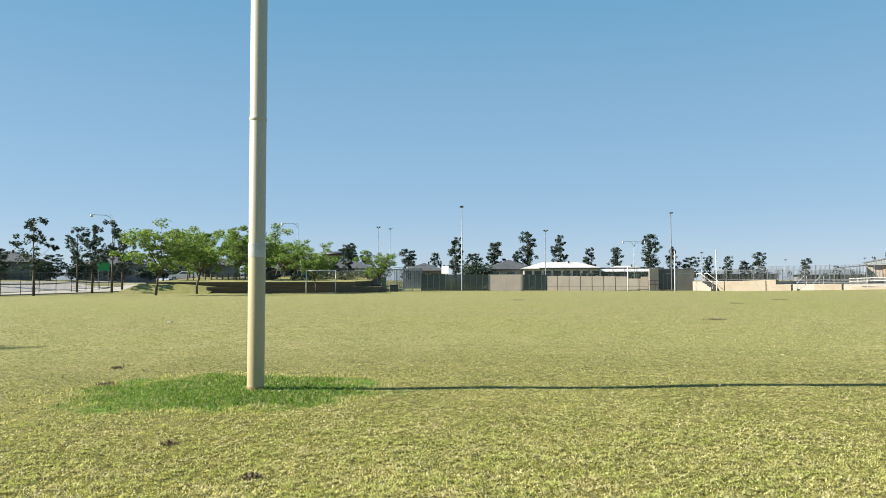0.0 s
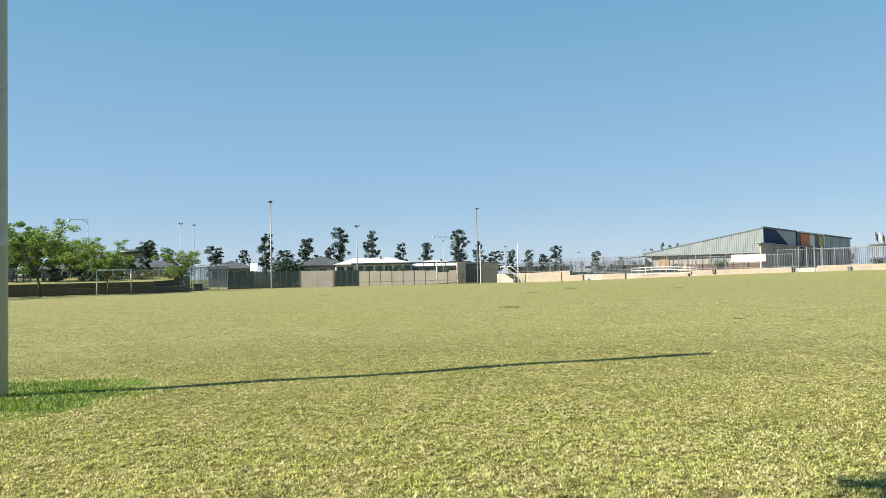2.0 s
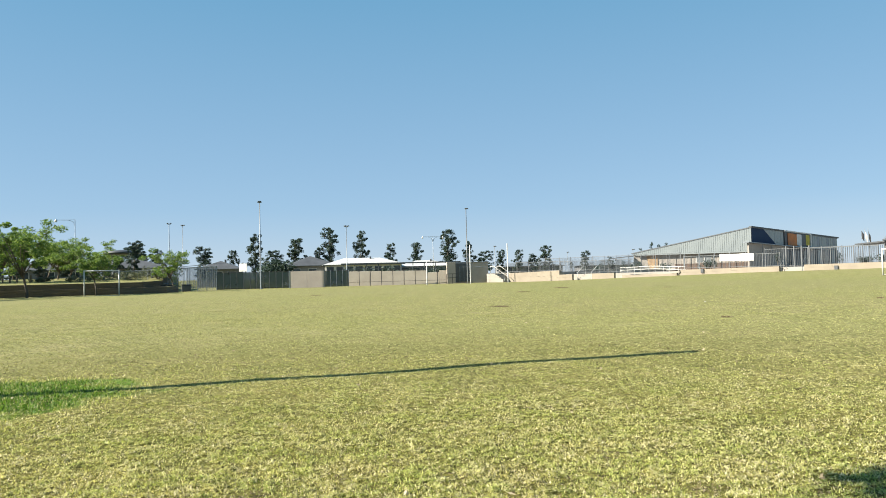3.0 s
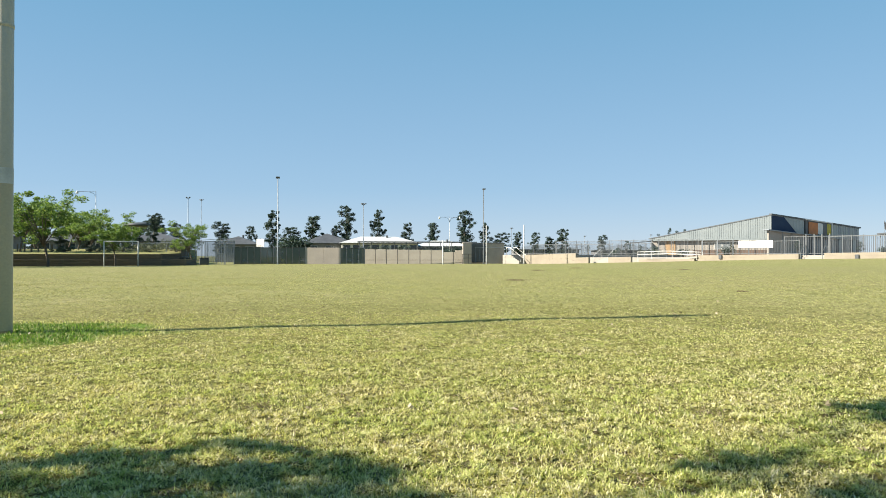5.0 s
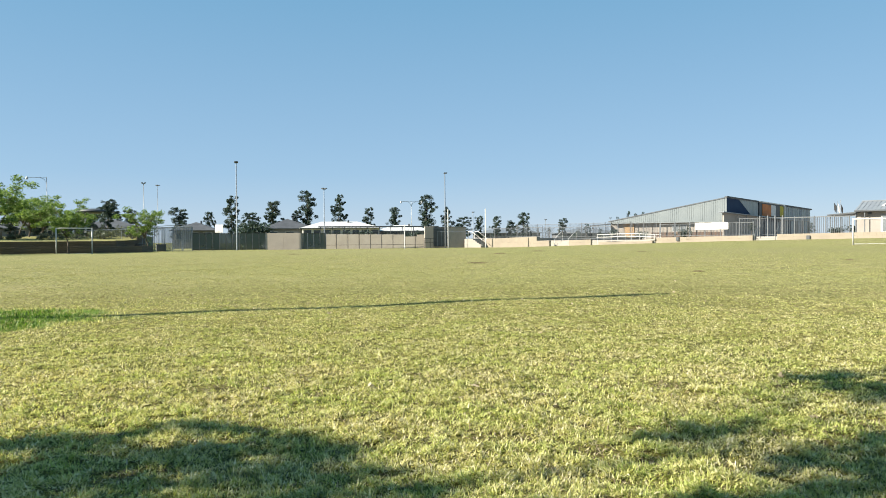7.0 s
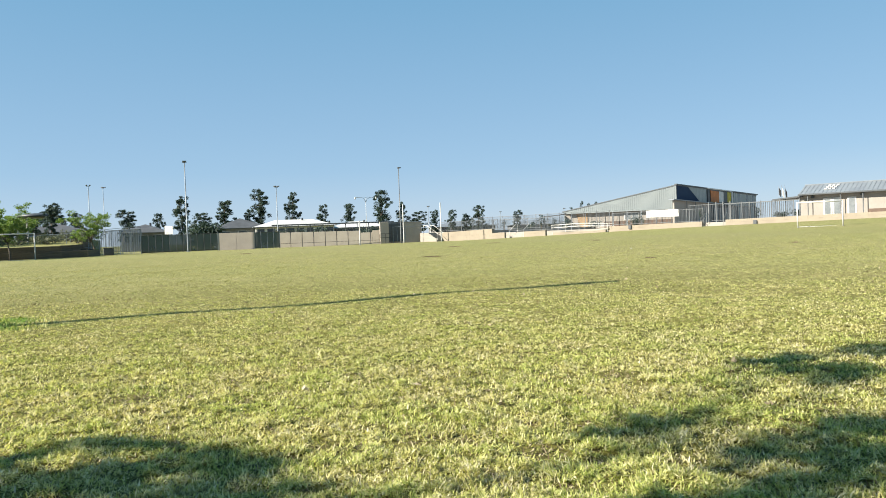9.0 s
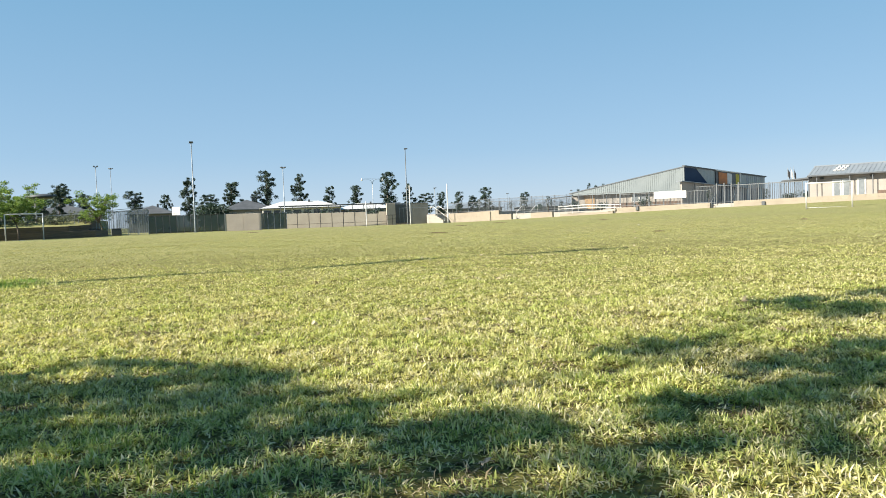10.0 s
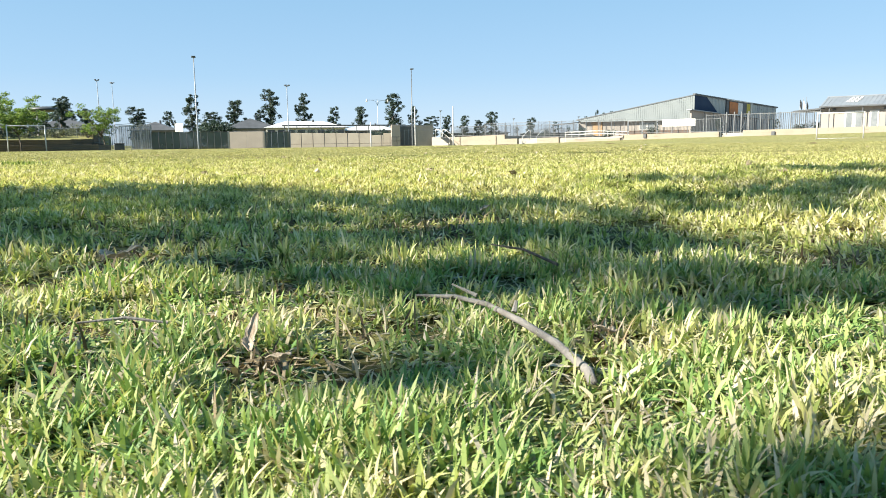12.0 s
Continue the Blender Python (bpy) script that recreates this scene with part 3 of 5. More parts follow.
def airy_tree(x, y, label):
    """Crown laid out in plan as its shade falls: lower tier by its outline, upper sprays one by one."""
    rng = np.random.default_rng(78)
    t = thing("shade_tree", (x, y, 0), 0, label, "tree", "shade trees by the oval")
    tier = [(-2.2, 2.1), (-1.03, 2.40), (-0.68, 2.42), (-0.46, 2.27), (-0.22, 2.04), (-0.08, 1.78), (-0.04, 1.42), (0.20, 1.30), (0.26, 1.08), (0.22, 0.85), (0.16, 0.60),
            (0.30, 0.42), (0.38, 0.32), (0.16, 0.19), (-0.05, 0.20), (-0.17, 0.23), (-0.24, 0.29), (-0.33, 0.37), (-0.42, 0.47), (-0.50, 0.60), (-0.62, 0.62), (-1.3, 0.75), (-2.2, 0.9)]
    gaps = ((-0.84, 1.84, 0.05), (-0.62, 1.58, 0.06), (-0.27, 1.18, 0.08), (-0.52, 1.12, 0.05), (-0.36, 0.65, 0.035), (0.09, 1.02, 0.05), (-0.15, 0.46, 0.06), (-0.85, 1.30, 0.07), (-0.70, 2.15, 0.05), (0.05, 0.30, 0.04), (-0.28, 0.58, 0.04), (-0.56, 0.68, 0.05), (-0.58, 0.92, 0.04))
    sprays = ((2.12, 2.34, 0.20, 0.14, 4.7), (2.05, 1.95, 0.22, 0.20, 4.6), (2.75, 2.20, 0.30, 0.20, 4.9), (1.00, 1.70, 0.30, 0.07, 4.2), (2.1, 1.60, 0.25, 0.07, 4.5),
              (1.18, 1.34, 0.30, 0.07, 4.1), (1.60, 1.38, 0.25, 0.12, 4.3), (0.92, 1.13, 0.33, 0.15, 3.9), (1.27, 1.14, 0.20, 0.12, 4.1), (0.47, 1.10, 0.12, 0.11, 3.6), (0.41, 0.90, 0.11, 0.09, 3.5),
              (0.62, 0.75, 0.14, 0.05, 3.6), (-0.37, 0.17, 0.04, 0.03, 2.9), (-0.24, -0.02, 0.025, 0.02, 2.9))
    tips = []
    for i in range(32):
        for j in range(32):
            sx, sy = -2.2 + 0.08 * i + rng.normal(0, 0.025), 0.05 + 0.08 * j + rng.normal(0, 0.025)
            open_sky = any((sx - a) ** 2 / 2 + (sy - b) ** 2 < c * c for a, b, c in gaps) or rng.uniform() < 0.36
            if within(sx, sy, tier) and not open_sky:
                z = 2.75 + 0.25 * math.sin(3 * sx + 5 * sy) + rng.normal(0, 0.12)
                tips.append((sx - x - 1.6 * z, sy - y - 0.024 * z, z, 0.075))
    for sx, sy, rx, ry, z in sprays:
        for i in range(max(3, int(rx * ry * 370))):
            a, k = rng.uniform(0, math.tau), rng.uniform(0, 1) ** 0.5
            zz = z + rng.normal(0, 0.08)
            tips.append((sx + rx * k * math.cos(a) - x - 1.6 * zz, sy + ry * k * math.sin(a) - y - 0.024 * zz, zz, 0.06 if ry > 0.035 else 0.028))
    tips = np.array(tips)
    bm = bmesh.new()
    tube(bm, [(0, 0, -0.1), (0.03, -0.05, 1.0), (-0.04, 0.02, 2.0), (0.02, 0.05, 2.8), (0, 0, 4.6)], [0.11, 0.09, 0.07, 0.03, 0.012], 9)
    limbs = tips[rng.choice(len(tips), 26, replace=False), :3]
    for e in limbs:
        b = Vector((0, 0, max(1.2, min(4.2, e[2] - 0.6))))
        tube(bm, [b, b.lerp(Vector(e), 0.55) + Vector((0, 0, 0.1)), Vector(e)], [0.02, 0.012, 0.005], 5)
    for e in tips[:, :3]:
        near = limbs[np.argmin(((limbs - e) ** 2).sum(1))]
        if np.abs(near - e).sum() > 0.01:
            tube(bm, [Vector(near), Vector(e)], [0.004, 0.002], 3)
    part("trunk", bm, M_BARK, t, smooth=True)
    v = leaf_cloud(rng, tips[:, :3], tips[:, 3], 26, 0.034, 0.7)[0]
    ob = new("crown", raw_mesh("crown", v, np.arange(len(v)).reshape(-1, 4), M_LEAF_LIT))
    ob.parent = t
    return t


airy_tree(-5.9, 1.35, "shade tree with an open crown beside the near lawn")
put_tree(lawn_trees[0], -16.9, 10.6, 0, 200, (0.85, 0.35, 0.85))


# ---- left side: fence, road, terraces ----
def chain_fence(pts, height, spacing, steel, mesh, label, group):
    """Posts, rails and wire between plan points."""
    t = thing("fence", (pts[0][0], pts[0][1], pts[0][2]), 0, label, "fence", group)
    o = Vector(pts[0])
    post = mesh_of("post", a_tube([(0, 0, -0.15), (0, 0, height), (0, 0, height + 0.03)], [0.03, 0.03, 0.01], 6), steel)
    for a, b in zip(pts, pts[1:]):
        a, b = Vector(a) - o, Vector(b) - o
        n = max(1, round((b - a).length / spacing))
        for i in range(n + 1):
            p = new("post", post)
            p.parent = t
            p.location = a.lerp(b, i / n)
        for z in (height - 0.04, 0.08):
            part("rail", a_tube([a + Vector((0, 0, z)), b + Vector((0, 0, z))], 0.022, 6), steel, t)
        part("wire_mesh", slab(bmesh.new(), [a + Vector((0, 0, 0.05)), b + Vector((0, 0, 0.05)), b + Vector((0, 0, height - 0.04)), a + Vector((0, 0, height - 0.04))], 0.004), mesh, t)
    return t


chain_fence([(-37.7, 44, 0), (-37.7, 61.5, 0.0), (-37.4, 85.0, 0.35)], 1.8, 3.1, M_BLACK, M_DARKWIRE, "black steel chain-wire boundary fence beside the road", "boundary fences")


def strip(name, x0, x1, y0, y1, lift, material, label, category):
    """A paved strip that follows the rise of the ground."""
    ys = np.linspace(y0, y1, 24)
    xs = np.linspace(x0, x1, 6)
    bm = bmesh.new()
    top = [[bm.verts.new((a, b, float(ground_z(a, b)) + lift)) for a in xs] for b in ys]
    low = [[bm.verts.new((a, b, float(ground_z(a, b)) - 0.3)) for a in xs] for b in ys]
    for p, q in zip(top, top[1:]):
        for k in range(5):
            bm.faces.new((p[k], p[k + 1], q[k + 1], q[k]))
    for k in (0, 5):
        for i in range(23):
            bm.faces.new((top[i][k], top[i + 1][k], low[i + 1][k], low[i][k]))
    return tagged(part(name, bm, material), label, category, kind="structure")


strip("pavement", -41.2, -38.3, 30, 95, 0.10, M_PAVE, "pale concrete footpath outside the boundary fence", "pavement")
strip("road", -50.5, -41.9, 20, 160, 0.02, M_ROAD, "pale sunlit asphalt road beyond the boundary fence", "road")
strip("pavement", -56.0, -51.2, 20, 160, 0.12, M_PAVE, "pale paved verge on the far side of the road", "pavement")
strip("road", -40.0, -9.0, 101, 109, 0.03, M_ROAD, "pale asphalt side road behind the grass terrace", "road")

# timber-edged grass terraces
terr = thing("terrace_wall", (0, 0, 0), 0, "two-tier dark timber sleeper retaining wall with grass behind", "retaining wall", kind="structure")


def sleeper_run(a, b, z0, z1, parent):
    a, b = Vector((*a, 0)), Vector((*b, 0))
    d = (b - a)
    n = max(1, round(d.length / 2.4))
    rows = max(1, round((z1 - z0) / 0.21))
    turn = math.degrees(math.atan2(d.y, d.x))
    me = mesh_of("sleeper", a_box(0.006, d.length / n - 0.006, 0, 0.1, 0.004, (z1 - z0) / rows - 0.006, bevel=0.012), M_SLEEPER)
    for i in range(n):
        for r in range(rows):
            ob = new("sleeper", me)
            ob.parent = parent
            p = a + d * (i / n)
            ob.matrix_basis = pose(p.x, p.y, z0 + (z1 - z0) * r / rows, 0, 0, turn)


sleeper_run((-25.1, 76.6), (-7.4, 80.0), -0.45, 0.43, terr)
sleeper_run((-31.5, 76.8), (-10.0, 81.6), 0.42, 0.95, terr)
sleeper_run((-7.4, 80.0), (-6.6, 84.5), -0.45, 0.40, terr)
sleeper_run((-9.95, 81.6), (-8.4, 87.0), 0.40, 1.0, terr)
sleeper_run((-8.4, 87.0), (-8.4, 97.0), 0.40, 1.6, terr)
bm = bmesh.new()
slab(bm, [(-25.0, 76.75, 0.40), (-7.5, 80.15, 0.40), (-7.0, 84.5, 0.40), (-25.0, 84.5, 0.40)], 0.5)
part("lower_tier", bm, M_LAWN, terr, "narrow grass step")
bm = bmesh.new()
slab(bm, [(-31.4, 76.95, 0.9), (-10.0, 81.75, 0.92), (-8.5, 87.0, 1.1), (-8.5, 97.0, 1.62), (-31.4, 95.0, 1.60)], 1.0)
slab(bm, [(-31.4, 95.0, 1.60), (-8.5, 97.0, 1.62), (-8.5, 112.0, 1.62), (-31.4, 112.0, 1.6)], 1.4)
part("upper_tier", bm, M_LAWN, terr, "mown grass bank above the wall")


bm = bmesh.new()
slab(bm, [(-34.0, 74.2, -0.28), (-24.6, 75.6, -0.28), (-24.4, 78.2, 0.42), (-27.5, 77.55, 0.72), (-32.0, 76.6, 0.80)], 0.3)
part("grass_berm", bm, M_LAWN, terr, "grass running up to the top sleeper")


def bank_z(y):
    return min(1.6, 0.9 + max(0.0, y - 78.5) * 0.042)


boll = thing("bollard", (-29.8, 84.7, bank_z(84.7)), 0, "short dark timber bollard on the grass terrace", "bollard", "bollards along the path")
part("post", box(bmesh.new(), -0.07, 0.07, -0.07, 0.07, -0.45, 0.78, 0.02), M_SLEEPER, boll)
for i in range(1, 16):
    copy_thing(boll, pose(-29.8 + i * 0.62, 84.7 + i * 0.19, bank_z(84.7 + i * 0.19), 0, 0, i * 13))
for i, (x, y, r, h) in enumerate(((-15.6, 91.5, 1.9, 1.6), (-12.6, 90.5, 1.9, 1.5), (-17.0, 86.5, 1.6, 0.9), (-14.5, 87.5, 1.8, 1.0), (-11.8, 87.2, 1.6, 1.2), (-9.2, 88.5, 1.4, 1.2), (-20.5, 87.0, 1.5, 0.8), (-10.0, 92.5, 1.8, 1.8), (-8.2, 93.0, 1.4, 1.5))):
    bush(200 + i, x, y, bank_z(y) - 0.05, r, h * 0.8, "low grey-green bush on the terrace bank")
put_tree(gums[2], -12.2, 93.8, 1.4, 30, (0.62, 0.62, 0.5), "short dark gum tree beside the shade shelter")

shel = thing("shade_shelter", (-14.2, 98.5, 1.6), 0, "round grey-roofed shade shelter on pale steel posts", "shelter")
part("roof", tube(bmesh.new(), [(0, 0, 2.82), (0, 0, 2.98), (0, 0, 3.2), (0, 0, 3.42)], [1.6, 2.2, 2.1, 0.5], 28), M_CHAR, shel, smooth=True)
for x, y in ((-1.3, 0.8), (1.3, 0.8), (-1.0, -0.8), (1.0, -0.8)):
    part("post", a_tube([(x, y, -0.05), (x, y, 2.88)], 0.09, 8), M_WHITE, shel)


# ---- soccer goals ----
def soccer_goal(x, y, z, turn, width, height, label):
    t = thing("soccer_goal", (x, y, z), turn, label, "goal", "soccer goals")
    h = width / 2
    for s in (-h, h):
        part("upright", a_tube([(s, 0, -0.05), (s, 0, height)], 0.05, 10), M_WHITE, t, smooth=True)
        part("stay", a_tube([(s, 0, height - 0.02), (s, 0.9, 0.05)], 0.02, 6), M_WHITE, t)
        part("side_rail", a_tube([(s, 0, 0.04), (s, 0.95, 0.04)], 0.025, 6), M_WHITE, t)
    part("crossbar", a_tube([(-h - 0.05, 0, height - 0.05), (h + 0.05, 0, height - 0.05)], 0.05, 10), M_WHITE, t, smooth=True)
    part("back_rail", a_tube([(-h, 0.93, 0.04), (h, 0.93, 0.04)], 0.025, 6), M_WHITE, t)
    return t


soccer_goal(-12.4, 72.55, float(ground_z(-12.4, 72.55)) - 0.05, 9, 2.9, 2.42, "white steel soccer goal frame before the timber terrace")
soccer_goal(45.95, 40.95, float(ground_z(45.95, 40.95)), -48, 3.05, 1.95, "white steel soccer goal frame near the school buildings")


# ---- tall poles ----
def light_pole(x, y, height, label, heads=1, turn=0, r=0.07, steel=None):
    steel = steel or M_GALV
    foot = float(ground_z(x, y))
    height -= foot
    t = thing("light_pole", (x, y, foot), turn, label, "light pole", "floodlight poles")
    part("pole", tube(bmesh.new(), [(0, 0, -0.45), (0, 0, 0.3), (0, 0, height)], [r * 1.3, r * 1.25, r * 0.75], 10), steel, t, smooth=True)
    part("base_plate", box(bmesh.new(), -0.2, 0.2, -0.2, 0.2, -0.05, 0.04, 0.01), steel, t)
    part("crossarm", a_box(-0.25, 0.25, -0.04, 0.04, height - 0.06, height + 0.02, bevel=0.01), steel, t)
    for i in range(heads):
        x0 = (i - (heads - 1) / 2) * 0.42
        hw = 0.22 if heads == 1 else 0.11
        bm = a_box(x0 - hw, x0 + hw, -0.28, 0.14, height + 0.03, height + 0.15, bevel=0.02)
        part("floodlight", bm, M_CHAR, t, "dark floodlight head")
    return t


light_pole(2.3, 89.0, 10.1, "tall galvanised floodlight pole beside the court", 1)
light_pole(27.5, 87.0, 9.1, "tall galvanised floodlight pole near the beige block", 1, 80, 0.06, M_FENCE)
light_pole(13.2, 93.0, 7.4, "galvanised floodlight pole behind the low wall", 2, 20, 0.055)
light_pole(-9.9, 114.0, 9.4, "galvanised floodlight pole behind the nets", 2, 10, 0.06)
light_pole(-9.0, 129.0, 10.2, "distant floodlight pole with white heads", 2, 50, 0.05)
light_pole(42.5, 118.0, 5.5, "short distant lamp pole", 1, 50, 0.05)
light_pole(62.0, 130.0, 4.6, "short distant lamp pole", 1, 50, 0.05)
light_pole(70.5, 120.0, 4.6, "short distant lamp pole", 1, 50, 0.05)


def street_lamp(x, y, height, reach, turn, label, double=False):
    t = thing("street_lamp", (x, y, 0.2), turn, label, "street lamp", "street lamps")
    part("pole", tube(bmesh.new(), [(0, 0, -0.2), (0, 0, height)], [0.075, 0.04] if not double else [0.06, 0.03], 8), M_WHITE if double else M_GALV, t, smooth=True)
    q = 0.65 if double else 0.85
    for k in ((1, -1) if double else (1,)):
        part("arm", a_tube([(0, 0, height - 1.0), (-0.3 * k, 0, height - 0.35), (-0.9 * k, 0, height - 0.1), (-reach * k, 0, height - 0.1)], 0.035, 6), M_GALV, t)
        part("tie_bar", a_tube([(0, 0, height - 0.05), (-0.9 * k, 0, height - 0.08)], 0.02, 6), M_GALV, t)
        part("lantern", tube(bmesh.new(), [(-reach * k, 0, height + 0.05), (-reach * k, 0, height - 0.1), (-(reach + 0.02) * k, 0, height - 0.32), (-(reach + 0.02) * k, 0, height - 0.42)], [0.05 * q, 0.14 * q, 0.26 * q, 0.18 * q], 10), M_WHITE, t, "white bell lantern", True)
    return t


street_lamp(-43.4, 95.5, 9.6, 2.5, 25, "galvanised street lamp with white bell lantern beside the road")
street_lamp(-24.1, 122.3, 10.6, 2.6, 5, "distant street lamp with white bell lantern")
street_lamp(33.4, 125.0, 7.6, 2.0, 10, "distant pale street lamp with two curved arms", True)

sgn = thing("sign_board", (-41.4, 88.7, 0.4), 24, "bright green sign board on two posts beside the road", "sign")
for x in (-0.55, 0.55):
    part("post", a_tube([(x, 0, -0.45), (x, 0, 3.0)], 0.04, 6), M_GALV, sgn)
part("panel", a_box(-0.68, 0.68, -0.06, -0.02, 1.95, 3.05, bevel=0.01), M_SIGN, sgn, "green sign panel")

# ---- far side: nets, court fence, walls ----
net = thing("cricket_nets", (-10.1, 88.0, 0), 0, "galvanised pipe cricket practice nets", "cricket net")
for i in range(8):
    x = 7.4 * i / 7
    for y in (0.0, 3.5):
        part("post", a_tube([(x, y, -0.45), (x, y, 2.3 + 0.04 * i)], 0.035, 6), M_GALV, net)
    part("cross_rail", a_tube([(x, 0, 2.28 + 0.04 * i), (x, 3.5, 2.28 + 0.04 * i)], 0.03, 6), M_GALV, net)
for y in (0.0, 3.5):
    part("top_rail", a_tube([(0, y, 2.3), (7.4, y, 2.58)], 0.035, 6), M_GALV, net)
part("wire_mesh", slab(bmesh.new(), [(2.2, 3.5, 0), (7.4, 3.5, 0), (7.4, 3.5, 2.55), (2.2, 3.5, 2.4)], 0.005), M_WIRE, net)
part("wire_mesh", slab(bmesh.new(), [(4.4, 0, 0), (7.4, 0, 0), (7.4, 0, 2.55), (4.4, 0, 2.45)], 0.005), M_WIRE, net)
for i in range(16):
    x = 3.6 + 3.8 * i / 16
    part("net_pipe", a_tube([(x, 0.6 + 0.15 * (i % 3), -0.45), (x, 0.6 + 0.15 * (i % 3), 2.3 + 0.015 * i)], 0.022, 5), M_GALV, net)
part("low_rail", a_tube([(0, 0, 0.7), (3.0, 0, 0.7)], 0.03, 6), M_GALV, net)
for x in (-3.8, -2.5, -1.2):
    for y in (1.0, 3.5):
        part("post", a_tube([(x, y, 0.6), (x, y, 2.3 + 0.04 * x)], 0.03, 6), M_GALV, net)
for y in (1.0, 3.5):
    part("top_rail", a_tube([(-3.8, y, 2.15), (0, y, 2.3)], 0.03, 6), M_GALV, net)
part("cross_rail", a_tube([(-3.8, 1.0, 2.15), (-3.8, 3.5, 2.15)], 0.03, 6), M_GALV, net)
part("sloping_rail", a_tube([(0, 0, 2.3), (7.4, 3.5, 2.95)], 0.03, 6), M_GALV, net)
for x, y, w in ((-8.4, 86.6, 0.7), (-7.6, 86.9, 0.6), (-5.9, 86.4, 1.0)):
    b = thing("bin", (x, y, float(ground_z(x, y))), 0, "dark plastic bin beside the nets", "bin", "bins by the nets")
    part("body", box(bmesh.new(), -w / 2, w / 2, -0.3, 0.3, 0.0, 0.72, 0.05), M_CHAR, b)
    part("lid", box(bmesh.new(), -w / 2 - 0.03, w / 2 + 0.03, -0.33, 0.33, 0.724, 0.8, 0.02), M_BLACK, b)

cf = thing("court_fence", (-2.7, 90.0, 0), 0, "steel court fence lined with dark green shade cloth", "fence", "court fences")
for i in range(12):
    x = 8.35 * i / 11
    part("post", a_tube([(x, 0, -0.45), (x, 0, 1.85)], 0.035, 6), M_FENCE, cf)
for z in (-0.1, 1.8):
    part("rail", a_tube([(0, 0, z), (8.35, 0, z)], 0.025, 6), M_BLACK, cf)
part("shade_cloth", slab(bmesh.new(), [(0, 0.06, -0.2), (8.35, 0.06, -0.2), (8.35, 0.06, 1.76), (0, 0.06, 1.76)], 0.006), M_GREEN_CLOTH, cf, "dark green shade cloth")
cf2 = thing("court_fence", (9.95, 90.0, 0), 0, "steel court fence lined with dark green shade cloth", "fence", "court fences")
for i in range(5):
    x = 3.0 * i / 4
    part("post", a_tube([(x, 0, -0.45), (x, 0, 1.8)], 0.035, 6), M_GALV, cf2)
part("rail", a_tube([(0, 0, 1.75), (3.0, 0, 1.75)], 0.025, 6), M_BLACK, cf2)
part("shade_cloth", slab(bmesh.new(), [(0, 0.06, -0.2), (3.0, 0.06, -0.2), (3.0, 0.06, 1.72), (0, 0.06, 1.72)], 0.006), M_GREEN_CLOTH, cf2, "dark green shade cloth")

hoop = thing("basketball_hoop", (0.4, 100.0, -0.2), -38, "white basketball backboard on a steel pole", "basketball hoop")
part("pole", a_tube([(0, 0.5, -0.45), (0, 0.5, 2.6), (0, 0.05, 2.75)], 0.06, 8), M_GALV, hoop)
part("backboard", a_box(-0.62, 0.62, -0.03, 0.02, 2.2, 3.25, bevel=0.01), M_WHITE, hoop, "white backboard")
part("ring", tube(bmesh.new(), [(0.22 * math.cos(a), -0.28 + 0.22 * math.sin(a), 2.4) for a in np.linspace(0, math.tau, 17)], [0.012] * 17, 5), M_ORANGE, hoop)

wall = thing("rebound_wall", (5.75, 90.0, 0), -12, "freestanding beige rendered hit-up wall", "wall")
for i in range(2):
    part("panel", box(bmesh.new(), 0.0 + i * 2.09, 2.08 + i * 2.09, 0, 0.2, -0.45, 1.78, 0.01), M_PALE, wall)
part("end_post", box(bmesh.new(), -0.12, -0.004, -0.02, 0.22, -0.45, 1.86, 0.01), M_WHITE, wall)

low = thing("low_wall", (13.0, 92.6, 0), -13, "long cream block wall behind a row of steel posts", "wall", kind="structure")
for i in range(9):
    part("panel", box(bmesh.new(), 1.49 * i + 0.006, 1.49 * (i + 1) - 0.006, 0, 0.2, -0.45, 1.62 - 0.016 * i - (0.25 if i in (7,) else 0), 0.012), M_CREAM, low)
pf = thing("post_fence", (13.1, 91.7, 0), -12, "slim dark steel post-and-rail fence before the cream wall", "fence")
for i in range(10):
    part("post", a_tube([(1.42 * i, 0, -0.45), (1.42 * i, 0, 1.75)], 0.04, 6), M_BLACK, pf)
for z in (0.25, 1.7):
    part("rail", a_tube([(0, 0, z), (12.8, 0, z)], 0.02, 6), M_BLACK, pf)

blk = thing("storage_block", (25.4, 89.0, 0), 0, "flat-roofed beige block building with a dark roller screen", "building")
part("wall", box(bmesh.new(), 0, 1.15, 0, 0.3, -0.45, 2.5, 0.02), M_PALE, blk)
part("wall", box(bmesh.new(), 1.154, 6.0, 1.2, 4.0, -0.45, 2.42, 0.02), M_PALE, blk)
part("screen", box(bmesh.new(), 1.3, 3.4, 0.9, 0.96, -0.05, 2.3, 0.01), M_CHAR, blk, "dark mesh screen")
part("roof", box(bmesh.new(), 1.12, 6.05, 1.12, 4.05, 2.424, 2.5, 0.02), M_GALV, blk)
for z in (0.5, 1.0):
    part("guard_rail", a_tube([(-0.2, -0.5, z), (1.3, -0.5, z)], 0.03, 6), M_BLACK, blk)
for x in (-0.2, 0.55, 1.3):
    part("guard_post", a_tube([(x, -0.5, -0.45), (x, -0.5, 1.0)], 0.03, 6), M_BLACK, blk)
for i in range(4):
    part("post", a_tube([(1.8 + i * 0.55, 0.3, -0.45), (1.8 + i * 0.55, 0.3, 1.9)], 0.025, 6), M_GALV, blk)
part("rail", a_tube([(1.7, 0.3, 1.85), (5.6, 0.3, 1.85)], 0.022, 6), M_GALV, blk)


# ---- right side: the school terrace ----


